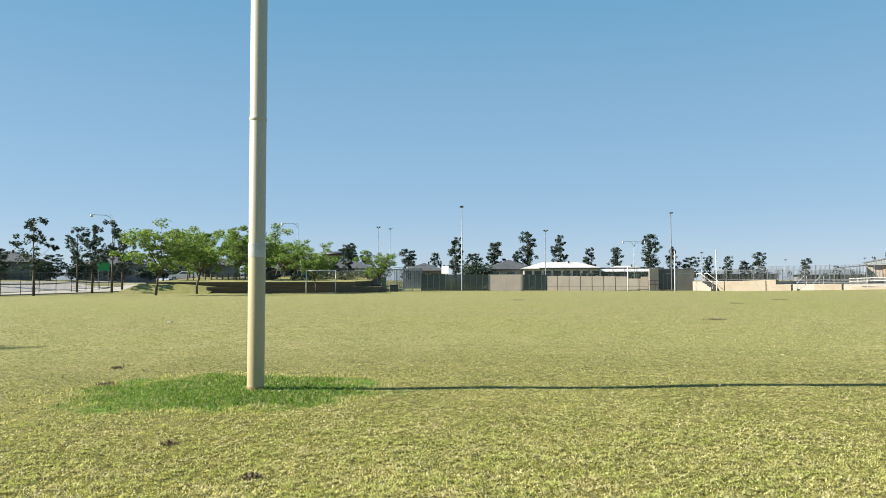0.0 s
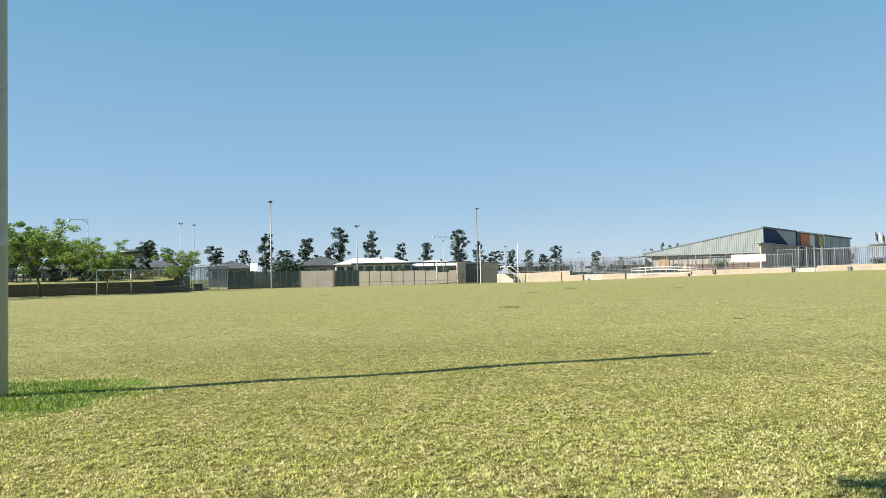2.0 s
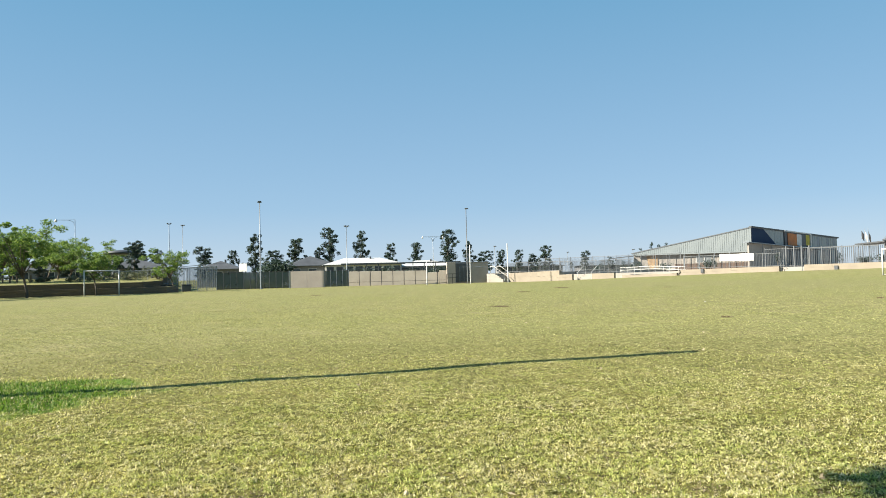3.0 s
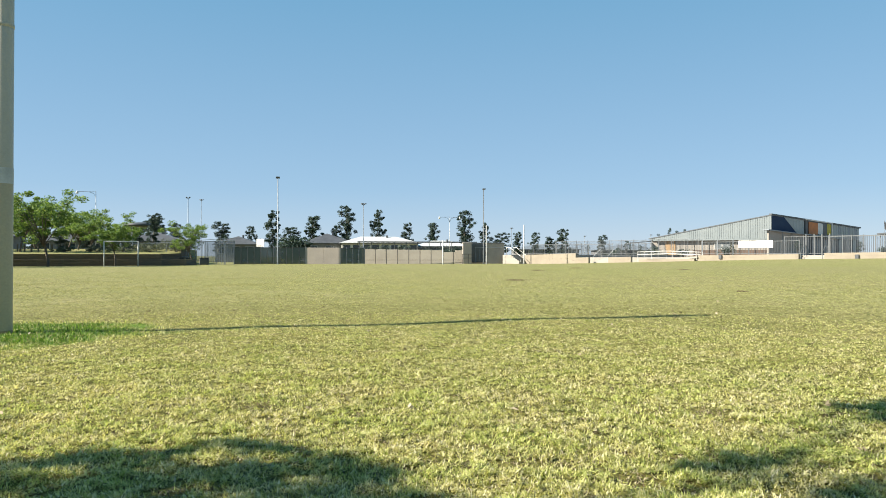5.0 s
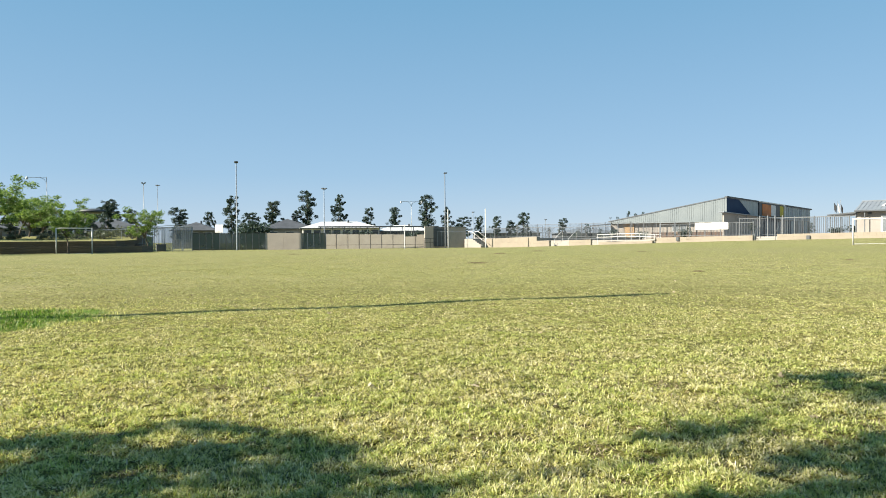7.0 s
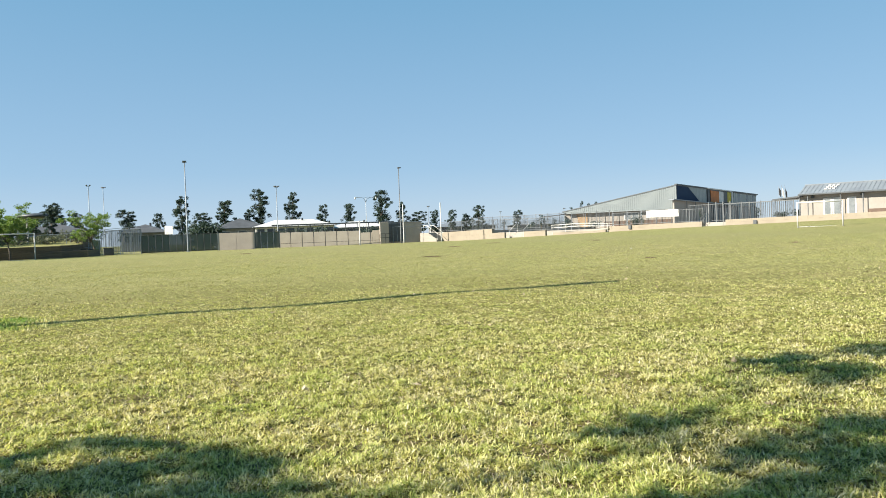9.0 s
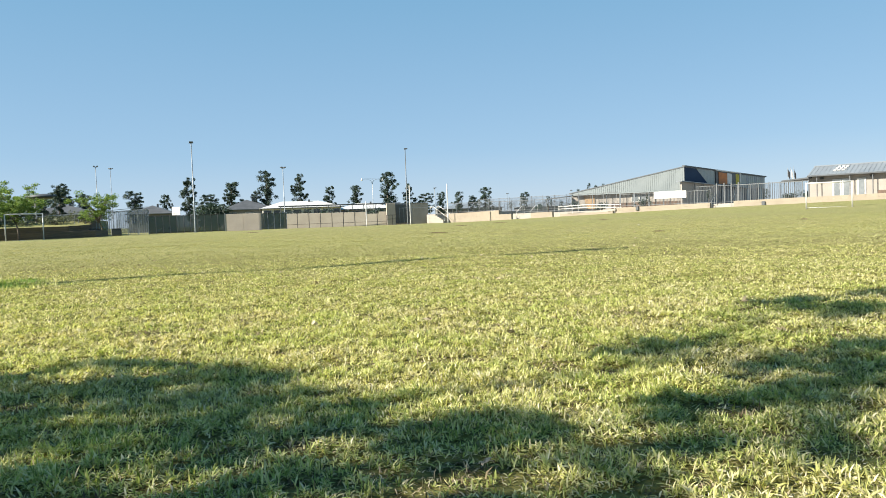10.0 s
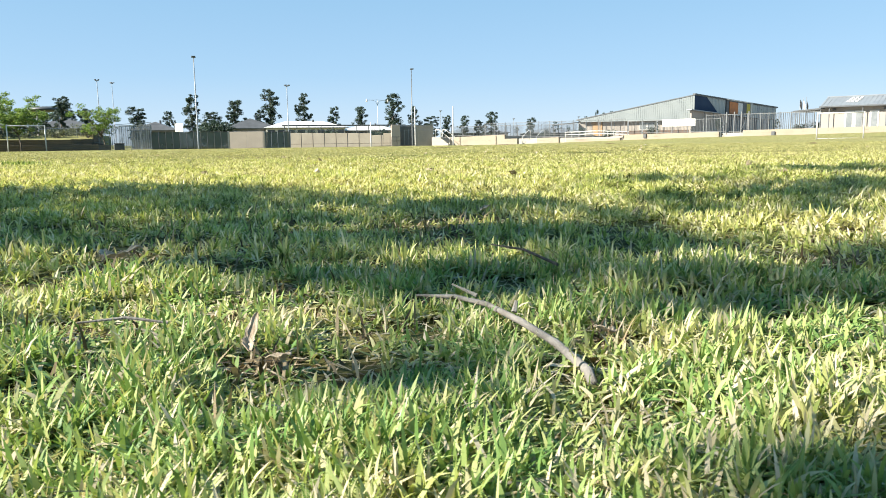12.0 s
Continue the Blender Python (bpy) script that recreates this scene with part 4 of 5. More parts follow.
def edge_thing(name, s, off, z, label, category, group="", kind=""):
    x, y = on_edge(s, off)
    return thing(name, (x, y, z), EDGE_TURN, label, category, group, kind)


def block_wall(s0, s1, z_top0, z_top1, label, off=0.0, thick=0.35):
    """A cream limestone retaining wall of two courses of blocks with a flat top."""
    t = edge_thing("retaining_wall", s0, off, 0, label, "retaining wall", "limestone walls", "structure")
    n = max(1, round((s1 - s0) / 1.0))
    L = (s1 - s0) / n
    for c in range(2):
        for i in range(n + (1 if c else 0)):
            a = max(0.0, (i - 0.5 * c) * L)
            b = min(s1 - s0, (i + 1 - 0.5 * c) * L)
            k = (a + b) / 2 / (s1 - s0)
            zt = z_top0 + (z_top1 - z_top0) * k
            x, y = on_edge(s0 + (a + b) / 2, off)
            zb = float(ground_z(x, y)) - 0.15
            zm = (zb + 0.15 + zt) / 2
            z0, z1 = (zb, zm - 0.002) if c == 0 else (zm, zt)
            bm = box(bmesh.new(), a + 0.001, b - 0.001, random.uniform(0, 0.003), thick, z0, z1, 0.004)
            if c == 1:
                slope = (z_top1 - z_top0) / (s1 - s0)
                for v in bm.verts:
                    if v.co.z > z1 - 0.03:
                        v.co.z += slope * (v.co.x - (a + b) / 2)
            part("block", bm, M_LIME, t)
    return t


def steps(s0, s1, z0, z1, off, label, steel=None):
    t = edge_thing("steps", s0, off, z0, label, "steps", "steps to the terrace", "structure")
    n = max(2, round((z1 - z0) / 0.17))
    for i in range(n):
        part("tread", box(bmesh.new(), 0, s1 - s0, 0.3 * i, 0.3 * n + 0.3, (z1 - z0) * i / n + (0.002 if i else -0.45), (z1 - z0) * (i + 1) / n, 0.01), M_PAVE, t)
    for x in (0.08, s1 - s0 - 0.08) if steel else ():
        part("handrail", a_tube([(x, -0.1, 0.85), (x, 0.1, 0.95), (x, 0.3 * n, z1 - z0 + 0.95), (x, 0.3 * n + 0.4, z1 - z0 + 0.95), (x, 0.3 * n + 0.4, z1 - z0)], 0.03, 6), steel, t)
        part("newel", a_tube([(x, -0.05, -0.45), (x, -0.05, 0.9)], 0.03, 6), steel, t)
    return t


CREAM = "cream limestone retaining wall along the edge of the lawn"
block_wall(2.3, 10.3, 0.88, 1.09, CREAM)
block_wall(10.25, 13.0, 0.56, 0.59, "low projecting cream limestone wall", -1.2)
block_wall(15.3, 18.3, 0.61, 0.66, CREAM, -0.6)
block_wall(19.2, 25.8, 0.35, 0.45, "low cream limestone wall under the ramp", -0.4)
block_wall(25.8, 36.2, 0.80, 0.93, CREAM)
block_wall(38.5, 64.0, 1.02, 1.30, CREAM)
st = edge_thing("steps", 0.75, -1.2, 0.0, "pale concrete steps with white handrails beside the block", "steps", "steps to the terrace", "structure")
for i in range(5):
    part("tread", box(bmesh.new(), -1.2, 0.32 * (5 - i), 0.0, 1.48, 0.18 * i + (0.002 if i else -0.45), 0.18 * (i + 1), 0.01), M_PAVE, st)
for y in (0.08, 1.4):
    part("handrail", a_tube([(-0.6, y, 1.85), (0.0, y, 1.85), (1.75, y, 0.75), (1.75, y, 0.0)], 0.045, 8), M_WHITE, st)
    part("lower_rail", a_tube([(-0.6, y, 0.9), (-0.6, y, 1.85)], 0.04, 8), M_WHITE, st)
steps(13.1, 15.2, -0.1, 0.58, -0.3, "concrete steps with white rails between low walls", M_WHITE)
steps(36.3, 38.4, 0.25, 0.80, 0.1, "concrete steps with steel handrails to the school", M_FENCE)
rp = edge_thing("ramp", 18.8, -0.2, 0.1, "pale concrete access ramp with white double handrails", "ramp", "", "structure")
part("deck", slab(bmesh.new(), [(0, 0.05, 0.1), (7.2, 0.05, 0.62), (7.2, 1.5, 0.62), (0, 1.5, 0.1)], 0.2), M_PAVE, rp)
for y in (0.1, 1.45):
    for dz in (0.45, 0.75):
        part("handrail", a_tube([(0, y, 0.35 + dz), (3.5, y, 0.45 + dz), (7.2, y, 0.3 + dz)], 0.028, 6), M_WHITE, rp)
    for i in range(5):
        part("baluster", a_tube([(0.1 + 1.75 * i, y, 0.0), (0.1 + 1.75 * i, y, 1.1)], 0.025, 6), M_WHITE, rp)
for s0, s1, z, a in ((-3, 10.2, 0.93, 0.3), (10.2, 13.08, 0.60, 1.0), (13.08, 15.22, 0.60, 0.95), (15.22, 26.0, 0.60, 1.0), (26.0, 36.25, 0.82, 0.3), (36.25, 38.45, 0.82, 1.3), (38.45, 66.0, 0.82, 0.3)):
    pv = edge_thing("pavement", s0, a, 0, "pale concrete paving of the school terrace", "paving", "", "structure")
    part("paving", box(bmesh.new(), 0.002, s1 - s0 - 0.002, 0.05, 75, -0.4, z, 0.0), M_PAVE, pv)


def bar_fence(s0, s1, off, z, height, label):
    t = edge_thing("bar_fence", s0, off, z, label, "fence", "school fences")
    n = max(1, round((s1 - s0) / 1.8))
    L = (s1 - s0) / n
    k = 11
    bar = mesh_of("bar", a_tube([(0, 0, 0.1), (0, 0, height - 0.06)], 0.018, 4), M_FENCE)
    rail = mesh_of("rail", a_box(0.03, L - 0.03, -0.02, 0.02, 0, 0.04), M_FENCE)
    post = mesh_of("post", a_tube([(0, 0, -0.45), (0, 0, height)], 0.045, 6), M_FENCE)
    for i in range(n + 1):
        p = new("post", post)
        p.parent, p.location = t, (i * L, 0, 0)
        if i < n:
            for zz in (0.15, height - 0.12):
                p = new("rail", rail)
                p.parent, p.location = t, (i * L, 0, zz)
            for q in range(1, k):
                p = new("bar", bar)
                p.parent, p.location = t, ((i + q / k) * L, 0, 0)
    return t


FENCE = "grey steel bar fence along the terrace"
bar_fence(0.5, 10.0, 1.6, 0.93, 1.4, FENCE)
bar_fence(8.0, 18.5, 3.5, 0.60, 1.7, FENCE)
bar_fence(-2.0, 20.0, 12.0, 0.93, 2.0, FENCE)
bar_fence(26.0, 36.0, 0.9, 0.82, 1.5, FENCE)
bar_fence(38.6, 44.5, 0.9, 0.82, 1.85, FENCE)
bar_fence(33.0, 44.0, 5.0, 0.82, 2.0, FENCE)
for s in (36.25, 37.0, 37.7, 38.4):
    g = edge_thing("gate_post", s, 1.8, 0.82, "grey steel gate post at the head of the steps", "gate post", "gate posts")
    part("post", box(bmesh.new(), -0.05, 0.05, -0.05, 0.05, -0.05, 2.05, 0.01), M_FENCE, g)
# dark blocks added in place of shaded limestone wall ends
for s in (28.5, 41.3):
    g = edge_thing("garden_tap_box", s, -0.12, 0.45, "small dark block before the limestone wall for its shaded end", "box", "wall boxes")
    part("body", box(bmesh.new(), -0.16, 0.16, -0.02, 0.1, 0.0, 0.42, 0.02), M_CHAR, g)
ban = edge_thing("banner", 30.0, 0.78, 1.4, "plain white cloth banner tied to the terrace fence", "banner")
bm = bmesh.new()
N = 12
cols = [[bm.verts.new((3.5 * i / N, 0.02 * math.sin(i * 1.1), z + 0.012 * math.sin(i * 0.9))) for z in (0.18, 0.55, 0.91)] for i in range(N + 1)]
for a, b in zip(cols, cols[1:]):
    for k in range(2):
        bm.faces.new((a[k], b[k], b[k + 1], a[k + 1]))
part("cloth", bm, M_WHITE, ban).modifiers.new("thickness", "SOLIDIFY").thickness = 0.004

for i, (s, o, h) in enumerate(((28.3, 3.0, 1.6), (34.6, 4.0, 1.7), (13.0, 7.0, 2.2), (15.5, 6.0, 1.5), (40.7, 3.0, 1.5), (6.5, 8.0, 1.6))):
    x, y = on_edge(s, o)
    put_tree(sparse[i % 2], x, y, 0.8, i * 50, (0.13 * h, 0.13 * h, 0.13 * h), "small sapling on the school terrace")

# ---- the hall with the sloping roof ----
C0 = Vector((68.5, 85.2, 0))
WD, RD = Vector((-0.7256, 0.688, 0)), Vector((0.9488, 0.3160, 0))
WN, RN = Vector((-0.688, -0.7256, 0)), Vector((0.3160, -0.9488, 0))


def W(u, z, out=0.0):
    return C0 + WD * u + WN * out + Vector((0, 0, z))


def R(u, z, out=0.0):
    return C0 + RD * u + RN * out + Vector((0, 0, z))


TAN_PANEL = (14.1, 12.9)
hall = thing("school_hall", (0, 0, 0), 0, "pale steel-clad school hall with monopitch roof and coloured panels", "building")


def top_w(u):
    return 6.46 + (3.34 - 6.46) * u / 16.5


def top_r(u):
    return 6.46 + (5.09 - 6.46) * u / 23.0


for i in range(56):
    u0, u1 = 16.5 * i / 56 + 0.01, 16.5 * (i + 1) / 56 - 0.025
    part("cladding", slab(bmesh.new(), [W(u1, 3.2), W(u0, 3.2), W(u0, top_w(u0)), W(u1, top_w(u1))], 0.08), M_CLAD, hall)
part("backing_wall", slab(bmesh.new(), [W(16.5, 3.15, -0.06), W(0, 3.15, -0.06), W(0, 6.4, -0.06), W(16.5, 3.3, -0.06)], 0.2), M_CLAD, hall, "recessed joints of the cladding")
part("fascia", slab(bmesh.new(), [W(16.7, 3.26, 0.06), W(-0.05, 6.38, 0.06), W(-0.05, 6.52, 0.06), W(16.7, 3.40, 0.06)], 0.3), M_FENCE, hall)
part("eave_beam", slab(bmesh.new(), [W(16.0, 3.0, 0.2), W(0.3, 3.0, 0.2), W(0.3, 3.18, 0.2), W(16.0, 3.18, 0.2)], 0.3), M_CLAD, hall)
part("roof", slab(bmesh.new(), [R(0, 6.5), R(23, 5.13), R(23, 2.2) + WD * 16.5, W(16.5, 3.38)], 0.12), M_GALV, hall)
# lower wall under the eave, brick base, verandah posts
part("wall", slab(bmesh.new(), [W(16.4, 0.7, -0.5), W(-0.6, 0.7, -0.5), W(-0.6, 3.15, -0.5), W(16.4, 3.15, -0.5)], 0.2), M_BEIGE, hall, "cream rendered wall")
part("brick_base", slab(bmesh.new(), [W(10.5, 0.7, -0.46), W(-0.6, 0.7, -0.46), W(-0.6, 1.62, -0.46), W(10.5, 1.62, -0.46)], 0.03), M_BRICK, hall, "brown brick base")
part("timber_panel", slab(bmesh.new(), [W(TAN_PANEL[0], 0.9, -0.40), W(TAN_PANEL[1], 0.9, -0.40), W(TAN_PANEL[1], 3.0, -0.40), W(TAN_PANEL[0] + 0.5, 3.0, -0.40)], 0.03), M_TAN, hall, "tan panel")
for i in range(8):
    part("verandah_post", a_tube([W(0.8 + i * 2.05, 0.75, 0.3), W(0.8 + i * 2.05, 3.05, 0.3)], 0.05, 6), M_GALV, hall)
for u in (5.4, 6.5):
    w = part("window", slab(bmesh.new(), [W(u + 1.0, 1.75, -0.43), W(u, 1.75, -0.43), W(u, 2.75, -0.43), W(u + 1.0, 2.75, -0.43)], 0.05), M_WHITE, hall, "white window frame")
    part("pane", slab(bmesh.new(), [W(u + 0.94, 1.81, -0.42), W(u + 0.06, 1.81, -0.42), W(u + 0.06, 2.69, -0.42), W(u + 0.94, 2.69, -0.42)], 0.02), M_PANE, w)
part("end_canopy", slab(bmesh.new(), [W(19.6, 2.75, 0.8), W(16.6, 3.0, 0.8), W(16.6, 3.1, -2.5), W(19.6, 2.85, -2.5)], 0.12), M_CHAR, hall, "small dark end canopy")
for u in (17.0, 19.3):
    part("canopy_post", a_tube([W(u, 0.5, 0.5), W(u, 2.9, 0.5)], 0.05, 6), M_BLACK, hall)


def rpanel(name, corners, material, out=0.0, thick=0.08, label="", parent=None):
    return part(name, slab(bmesh.new(), [R(u, z, out) for u, z in corners], thick), material, parent or hall, label)


rpanel("backing_wall", [(0, 0.7), (23, 0.7), (23, 5.05), (0, 6.42)], M_BEIGE, -0.1, 0.2, "cream wall behind the cladding")
rpanel("navy_panel", [(0.05, 4.30), (6.1, 4.0), (2.9, 6.28), (0.05, 6.44)], M_NAVY, 0.0, 0.08, "large navy blue slanted panel")
for i in range(13):
    u0, u1 = 2.98 + i * 0.385, 2.98 + (i + 1) * 0.385 - 0.03
    zb, zc = (max(3.9, 4.02 + (6.1 - q) * 0.7125) for q in (u0, u1))
    rpanel("cladding", [(u0, zb), (u1, zc), (u1, top_r(u1) - 0.06), (u0, top_r(u0) - 0.06)], M_CLAD)
fr = rpanel("panel_frame", [(8.1, 3.75), (14.75, 3.4), (14.75, 5.66), (8.1, 6.0)], M_CHAR, 0.10, 0.16, "dark surround of the coloured panels")
for u0, u1, m, lab in ((8.85, 11.2, M_ORANGE, "orange panel"), (11.24, 12.5, M_WHITE, "white panel"), (12.54, 13.62, M_CHAR, "grey panel"), (13.66, 14.66, M_YELLOW, "yellow panel")):
    rpanel("panel", [(u0, 3.96), (u1, 3.84), (u1, 5.66 - (u1 - 9) * 0.045), (u0, 5.72 - (u0 - 9) * 0.045)], m, 0.17, 0.05, lab, fr)
rpanel("white_beam", [(8.05, 5.95), (14.8, 5.58), (14.8, 5.72), (8.05, 6.10)], M_WHITE, 0.22, 0.1, "white top rail of the panel frame")
rpanel("white_beam", [(8.05, 3.76), (14.8, 3.42), (14.8, 3.62), (8.05, 3.93)], M_WHITE, 0.3, 0.2, "white beam")
rpanel("white_column", [(14.75, 0.9), (15.0, 0.9), (15.0, 5.62), (14.75, 5.63)], M_WHITE, 0.3, 0.3, "white corner column")
for i in range(12):
    u0 = 15.15 + i * 0.65
    rpanel("cladding", [(u0, 3.3), (u0 + 0.58, 3.3), (u0 + 0.58, top_r(u0) - 0.12), (u0, top_r(u0) - 0.1)], M_GALV if i in (3, 7, 10) else M_CLAD)
for i in range(8):
    u0 = 15.2 + i * 0.97
    rpanel("lower_cladding", [(u0, 1.0), (u0 + 0.9, 1.0), (u0 + 0.9, 3.22), (u0, 3.22)], (M_PANE, M_CHAR, M_CLAD, M_CHAR)[i % 4], 0.05)
rpanel("roof_edge", [(-0.1, 6.46), (23.2, 5.06), (23.2, 5.24), (-0.1, 6.62)], M_CHAR, 0.15, 0.4, "dark roof edge")
rpanel("entry_wall", [(-1.5, 0.8), (8.2, 0.8), (8.2, 3.8), (-1.5, 4.2)], M_BEIGE, 0.55, 0.25, "cream entry wall")
rpanel("awning", [(-2.1, 4.27), (16.5, 3.27), (16.5, 3.36), (-2.1, 4.38)], M_GALV, 0.95, 0.9, "sloping grey awning")
rpanel("porch_screen", [(8.3, 0.8), (14.7, 0.8), (14.7, 3.35), (8.3, 3.68)], M_CHAR, 0.3, 0.1, "shaded glazed porch")
for u in (9.2, 10.9, 12.7):
    rpanel("porch_glass", [(u, 1.0), (u + 1.3, 1.0), (u + 1.3, 3.1), (u, 3.1)], M_PANE, 0.36, 0.04, "pale porch glass")
for u in (1.2, 3.5, 8.4, 9.0, 10.6, 12.4, 14.2, 16.2):
    part("awning_post", a_tube([R(u, 0.8, 0.85), R(u, 4.15 - u * 0.054, 0.85)], 0.045, 6), M_FENCE, hall)

# ---- second school building ----
b2 = edge_thing("school_building", 42.8, 10.0, 0.82, "cream school classroom building with grey metal roof", "building")
part("wall", box(bmesh.new(), 0, 26, 0, 0.25, 0, 2.55, 0.0), M_BEIGE, b2)
part("wall", box(bmesh.new(), 0, 0.25, 0.254, 5.0, 0, 2.5, 0.0), M_BEIGE, b2)
part("brick_base", box(bmesh.new(), 6.2, 26, -0.06, -0.004, 0, 0.75, 0.0), M_BRICK, b2, "brown brick base")
bm = bmesh.new()
slab(bm, [(0.0, -0.7, 2.5), (27, -0.7, 2.5), (27, 2.2, 3.55), (0.0, 2.2, 3.55)], 0.08)
slab(bm, [(27, 5.1, 2.5), (0.0, 5.1, 2.5), (0.0, 2.2, 3.55), (27, 2.2, 3.55)], 0.08)
part("roof", bm, M_IRON, b2, "grey corrugated gable roof")
part("gable_wall", slab(bmesh.new(), [(0.2, 5.0, 2.45), (0.2, -0.6, 2.45), (0.2, 2.2, 3.46)], 0.1), M_BEIGE, b2)
part("ridge_cap", a_tube([(0, 2.2, 3.57), (27, 2.2, 3.57)], 0.07, 6), M_IRON, b2)
for i in range(66):
    x = 0.2 + i * 0.405
    part("roof_rib", a_tube([(x, -0.68, 2.53), (x, 2.15, 3.555)], 0.018, 4), M_IRON, b2)
part("gutter", box(bmesh.new(), 0.0, 27, -0.82, -0.704, 2.4, 2.55, 0.02), M_CHAR, b2)
for x in (2.2, 3.05, 4.4):
    d = part("door", box(bmesh.new(), x, x + 0.82, -0.05, -0.002, 0.05, 2.05, 0.01), M_WHITE, b2, "white door")
    part("pane", box(bmesh.new(), x + 0.15, x + 0.67, -0.07, -0.052, 0.4, 1.9), M_PANE, d)
for x in (1.1, 5.6, 9.5, 15.0):
    part("wall_light", box(bmesh.new(), x, x + 0.3, -0.3, -0.01, 2.1, 2.3, 0.03), M_CHAR, b2, "dark wall lamp")
for x in (0.9, 3.9, 5.9, 8.2, 11.0, 14.0):
    part("verandah_post", a_tube([(x, -0.6, 0), (x, -0.6, 2.45)], 0.05, 6), M_FENCE, b2)
# white paint on the solar panels stands in for their glint
for x0 in (2.2, 7.9):
    for i in range(3):
        for j in range(3):
            px, q = x0 + i * 0.38 + j * 0.1, 0.36 + j * 0.18
            at = lambda u, w: (px + u, -0.7 + 2.9 * (q + w), 2.59 + 1.05 * (q + w))
            part("solar_panel", slab(bmesh.new(), [at(0, 0), at(0.26, 0), at(0.26, 0.11), at(0, 0.11)], 0.05), M_WHITE, b2, "solar panel with its glint painted white")
cn = edge_thing("walkway_canopy", 40.2, 10.0, 0.82, "flat dark-roofed walkway canopy on steel posts", "canopy")
part("roof", slab(bmesh.new(), [(0, -0.5, 2.2), (2.9, -0.5, 2.42), (2.9, 6, 2.5), (0, 6, 2.3)], 0.14), M_CHAR, cn)
for x in (0.2, 1.2, 2.6):
    part("post", a_tube([(x, 0, 0), (x, 0, 2.25)], 0.05, 6), M_GALV, cn)
for i, s in enumerate((35.3, 35.68, 36.06)):
    fl = edge_thing("flagpole", s, 30.0, 0.82, "slim grey flagpole with a limp cloth flag", "flagpole", "flagpoles")
    part("pole", a_tube([(0, 0, 0), (0, 0, 4.45 + 0.1 * i)], 0.022, 6), M_GALV, fl)
    bm = bmesh.new()
    c = [[bm.verts.new((0.03 + 0.065 * k, 0.09 * math.sin(k * 1.9 + i), 3.35 + 0.95 * j - (0.10 + 0.05 * i) * k)) for j in (0, 1)] for k in range(5)]
    for a, b in zip(c, c[1:]):
        bm.faces.new((a[0], b[0], b[1], a[1]))
    part("flag", bm, M_BLACK if i != 1 else M_WHITE, fl, "limp dark flag" if i != 1 else "limp pale flag", True)


for i, (x, y, h) in enumerate(((78.7, 126.9, 6.3), (81.1, 125.4, 6.0), (80.0, 126.1, 5.8), (77.0, 128.0, 5.1))):
    put_tree(sparse[i % 2], x, y, 0, i * 70, (0.45, 0.45, h / 6.6), "small distant tree behind the hall")

# ---- houses behind ----
def house(x, y, z, turn, w, d, eave, ridge, wall, roof, label, windows=3, opening=(1.4, 0.9, 2.1)):
    t = thing("house", (x, y, z), turn, label, "house", "houses behind the oval")
    part("wall", box(bmesh.new(), 0, w, 0, d, -0.8, eave, 0.0), wall, t)
    bm = bmesh.new()
    o, h = 0.5, min(d, w) / 2
    rp = [(-o, -o, eave), (w + o, -o, eave), (w + o, d + o, eave), (-o, d + o, eave)]
    if w >= d:
        a, b = (h, d / 2, ridge), (w - h, d / 2, ridge)
        fs = [[rp[0], rp[1], b, a], [rp[1], rp[2], b], [rp[2], rp[3], a, b], [rp[3], rp[0], a]]
    else:
        a, b = (w / 2, h, ridge), (w / 2, d - h, ridge)
        fs = [[rp[0], rp[1], a], [rp[1], rp[2], b, a], [rp[2], rp[3], b], [rp[3], rp[0], a, b]]
    for q in fs:
        slab(bm, [Vector(p) + Vector((0, 0, 0.02)) for p in q], 0.1)
    part("roof", bm, roof, t)
    part("gutter", box(bmesh.new(), -o, w + o, -o - 0.1, -o - 0.004, eave - 0.12, eave + 0.02, 0.02), M_CHAR, t)
    for i in range(windows):
        wide, z0, z1 = opening
        x0 = w * (i + 0.5) / windows - wide / 2
        f = part("window", box(bmesh.new(), x0, x0 + wide, -0.05, -0.002, z0, z1, 0.01), M_WHITE, t)
        part("pane", box(bmesh.new(), x0 + 0.06, x0 + wide - 0.06, -0.065, -0.052, z0 + 0.06, z1 - 0.06), M_GLASS, f)
    part("chimney_vent", box(bmesh.new(), w * 0.6, w * 0.6 + 0.3, d * 0.4, d * 0.4 + 0.3, eave + 0.3, ridge + 0.25, 0.03), M_CHAR, t)
    return t


DK = "single-storey house with dark grey tiled hip roof"
house(-6.6, 127.5, 0.3, -6, 6.6, 8, 2.5, 3.9, M_HOUSE, M_ROOF, DK)
house(8.4, 130.0, 0.2, 0, 8.4, 9, 2.9, 4.7, M_HOUSE, M_ROOF, DK, 3, (1.5, 0.4, 2.4))
house(-22, 132.0, 0.5, 0, 10, 9, 2.8, 4.4, M_HOUSE, M_ROOF, DK)
house(14.6, 128.0, 0.2, -4, 13.5, 7, 2.9, 4.1, M_WHITE, M_WHITE, "white-walled house with pale metal roof", 8, (1.35, 0.2, 2.6))
house(28.6, 131.0, 0.2, -8, 10.0, 7, 2.4, 3.5, M_HOUSE, M_WHITE, "house with pale metal roof behind the low wall", 5, (1.5, 0.2, 2.2))
house(55.0, 150.0, 0.2, -15, 14, 10, 2.1, 3.2, M_HOUSE, M_IRON, "distant house with grey hip roof")
house(72.0, 145.0, 0.2, -20, 14, 10, 1.9, 3.0, M_HOUSE, M_IRON, "distant house with grey hip roof")
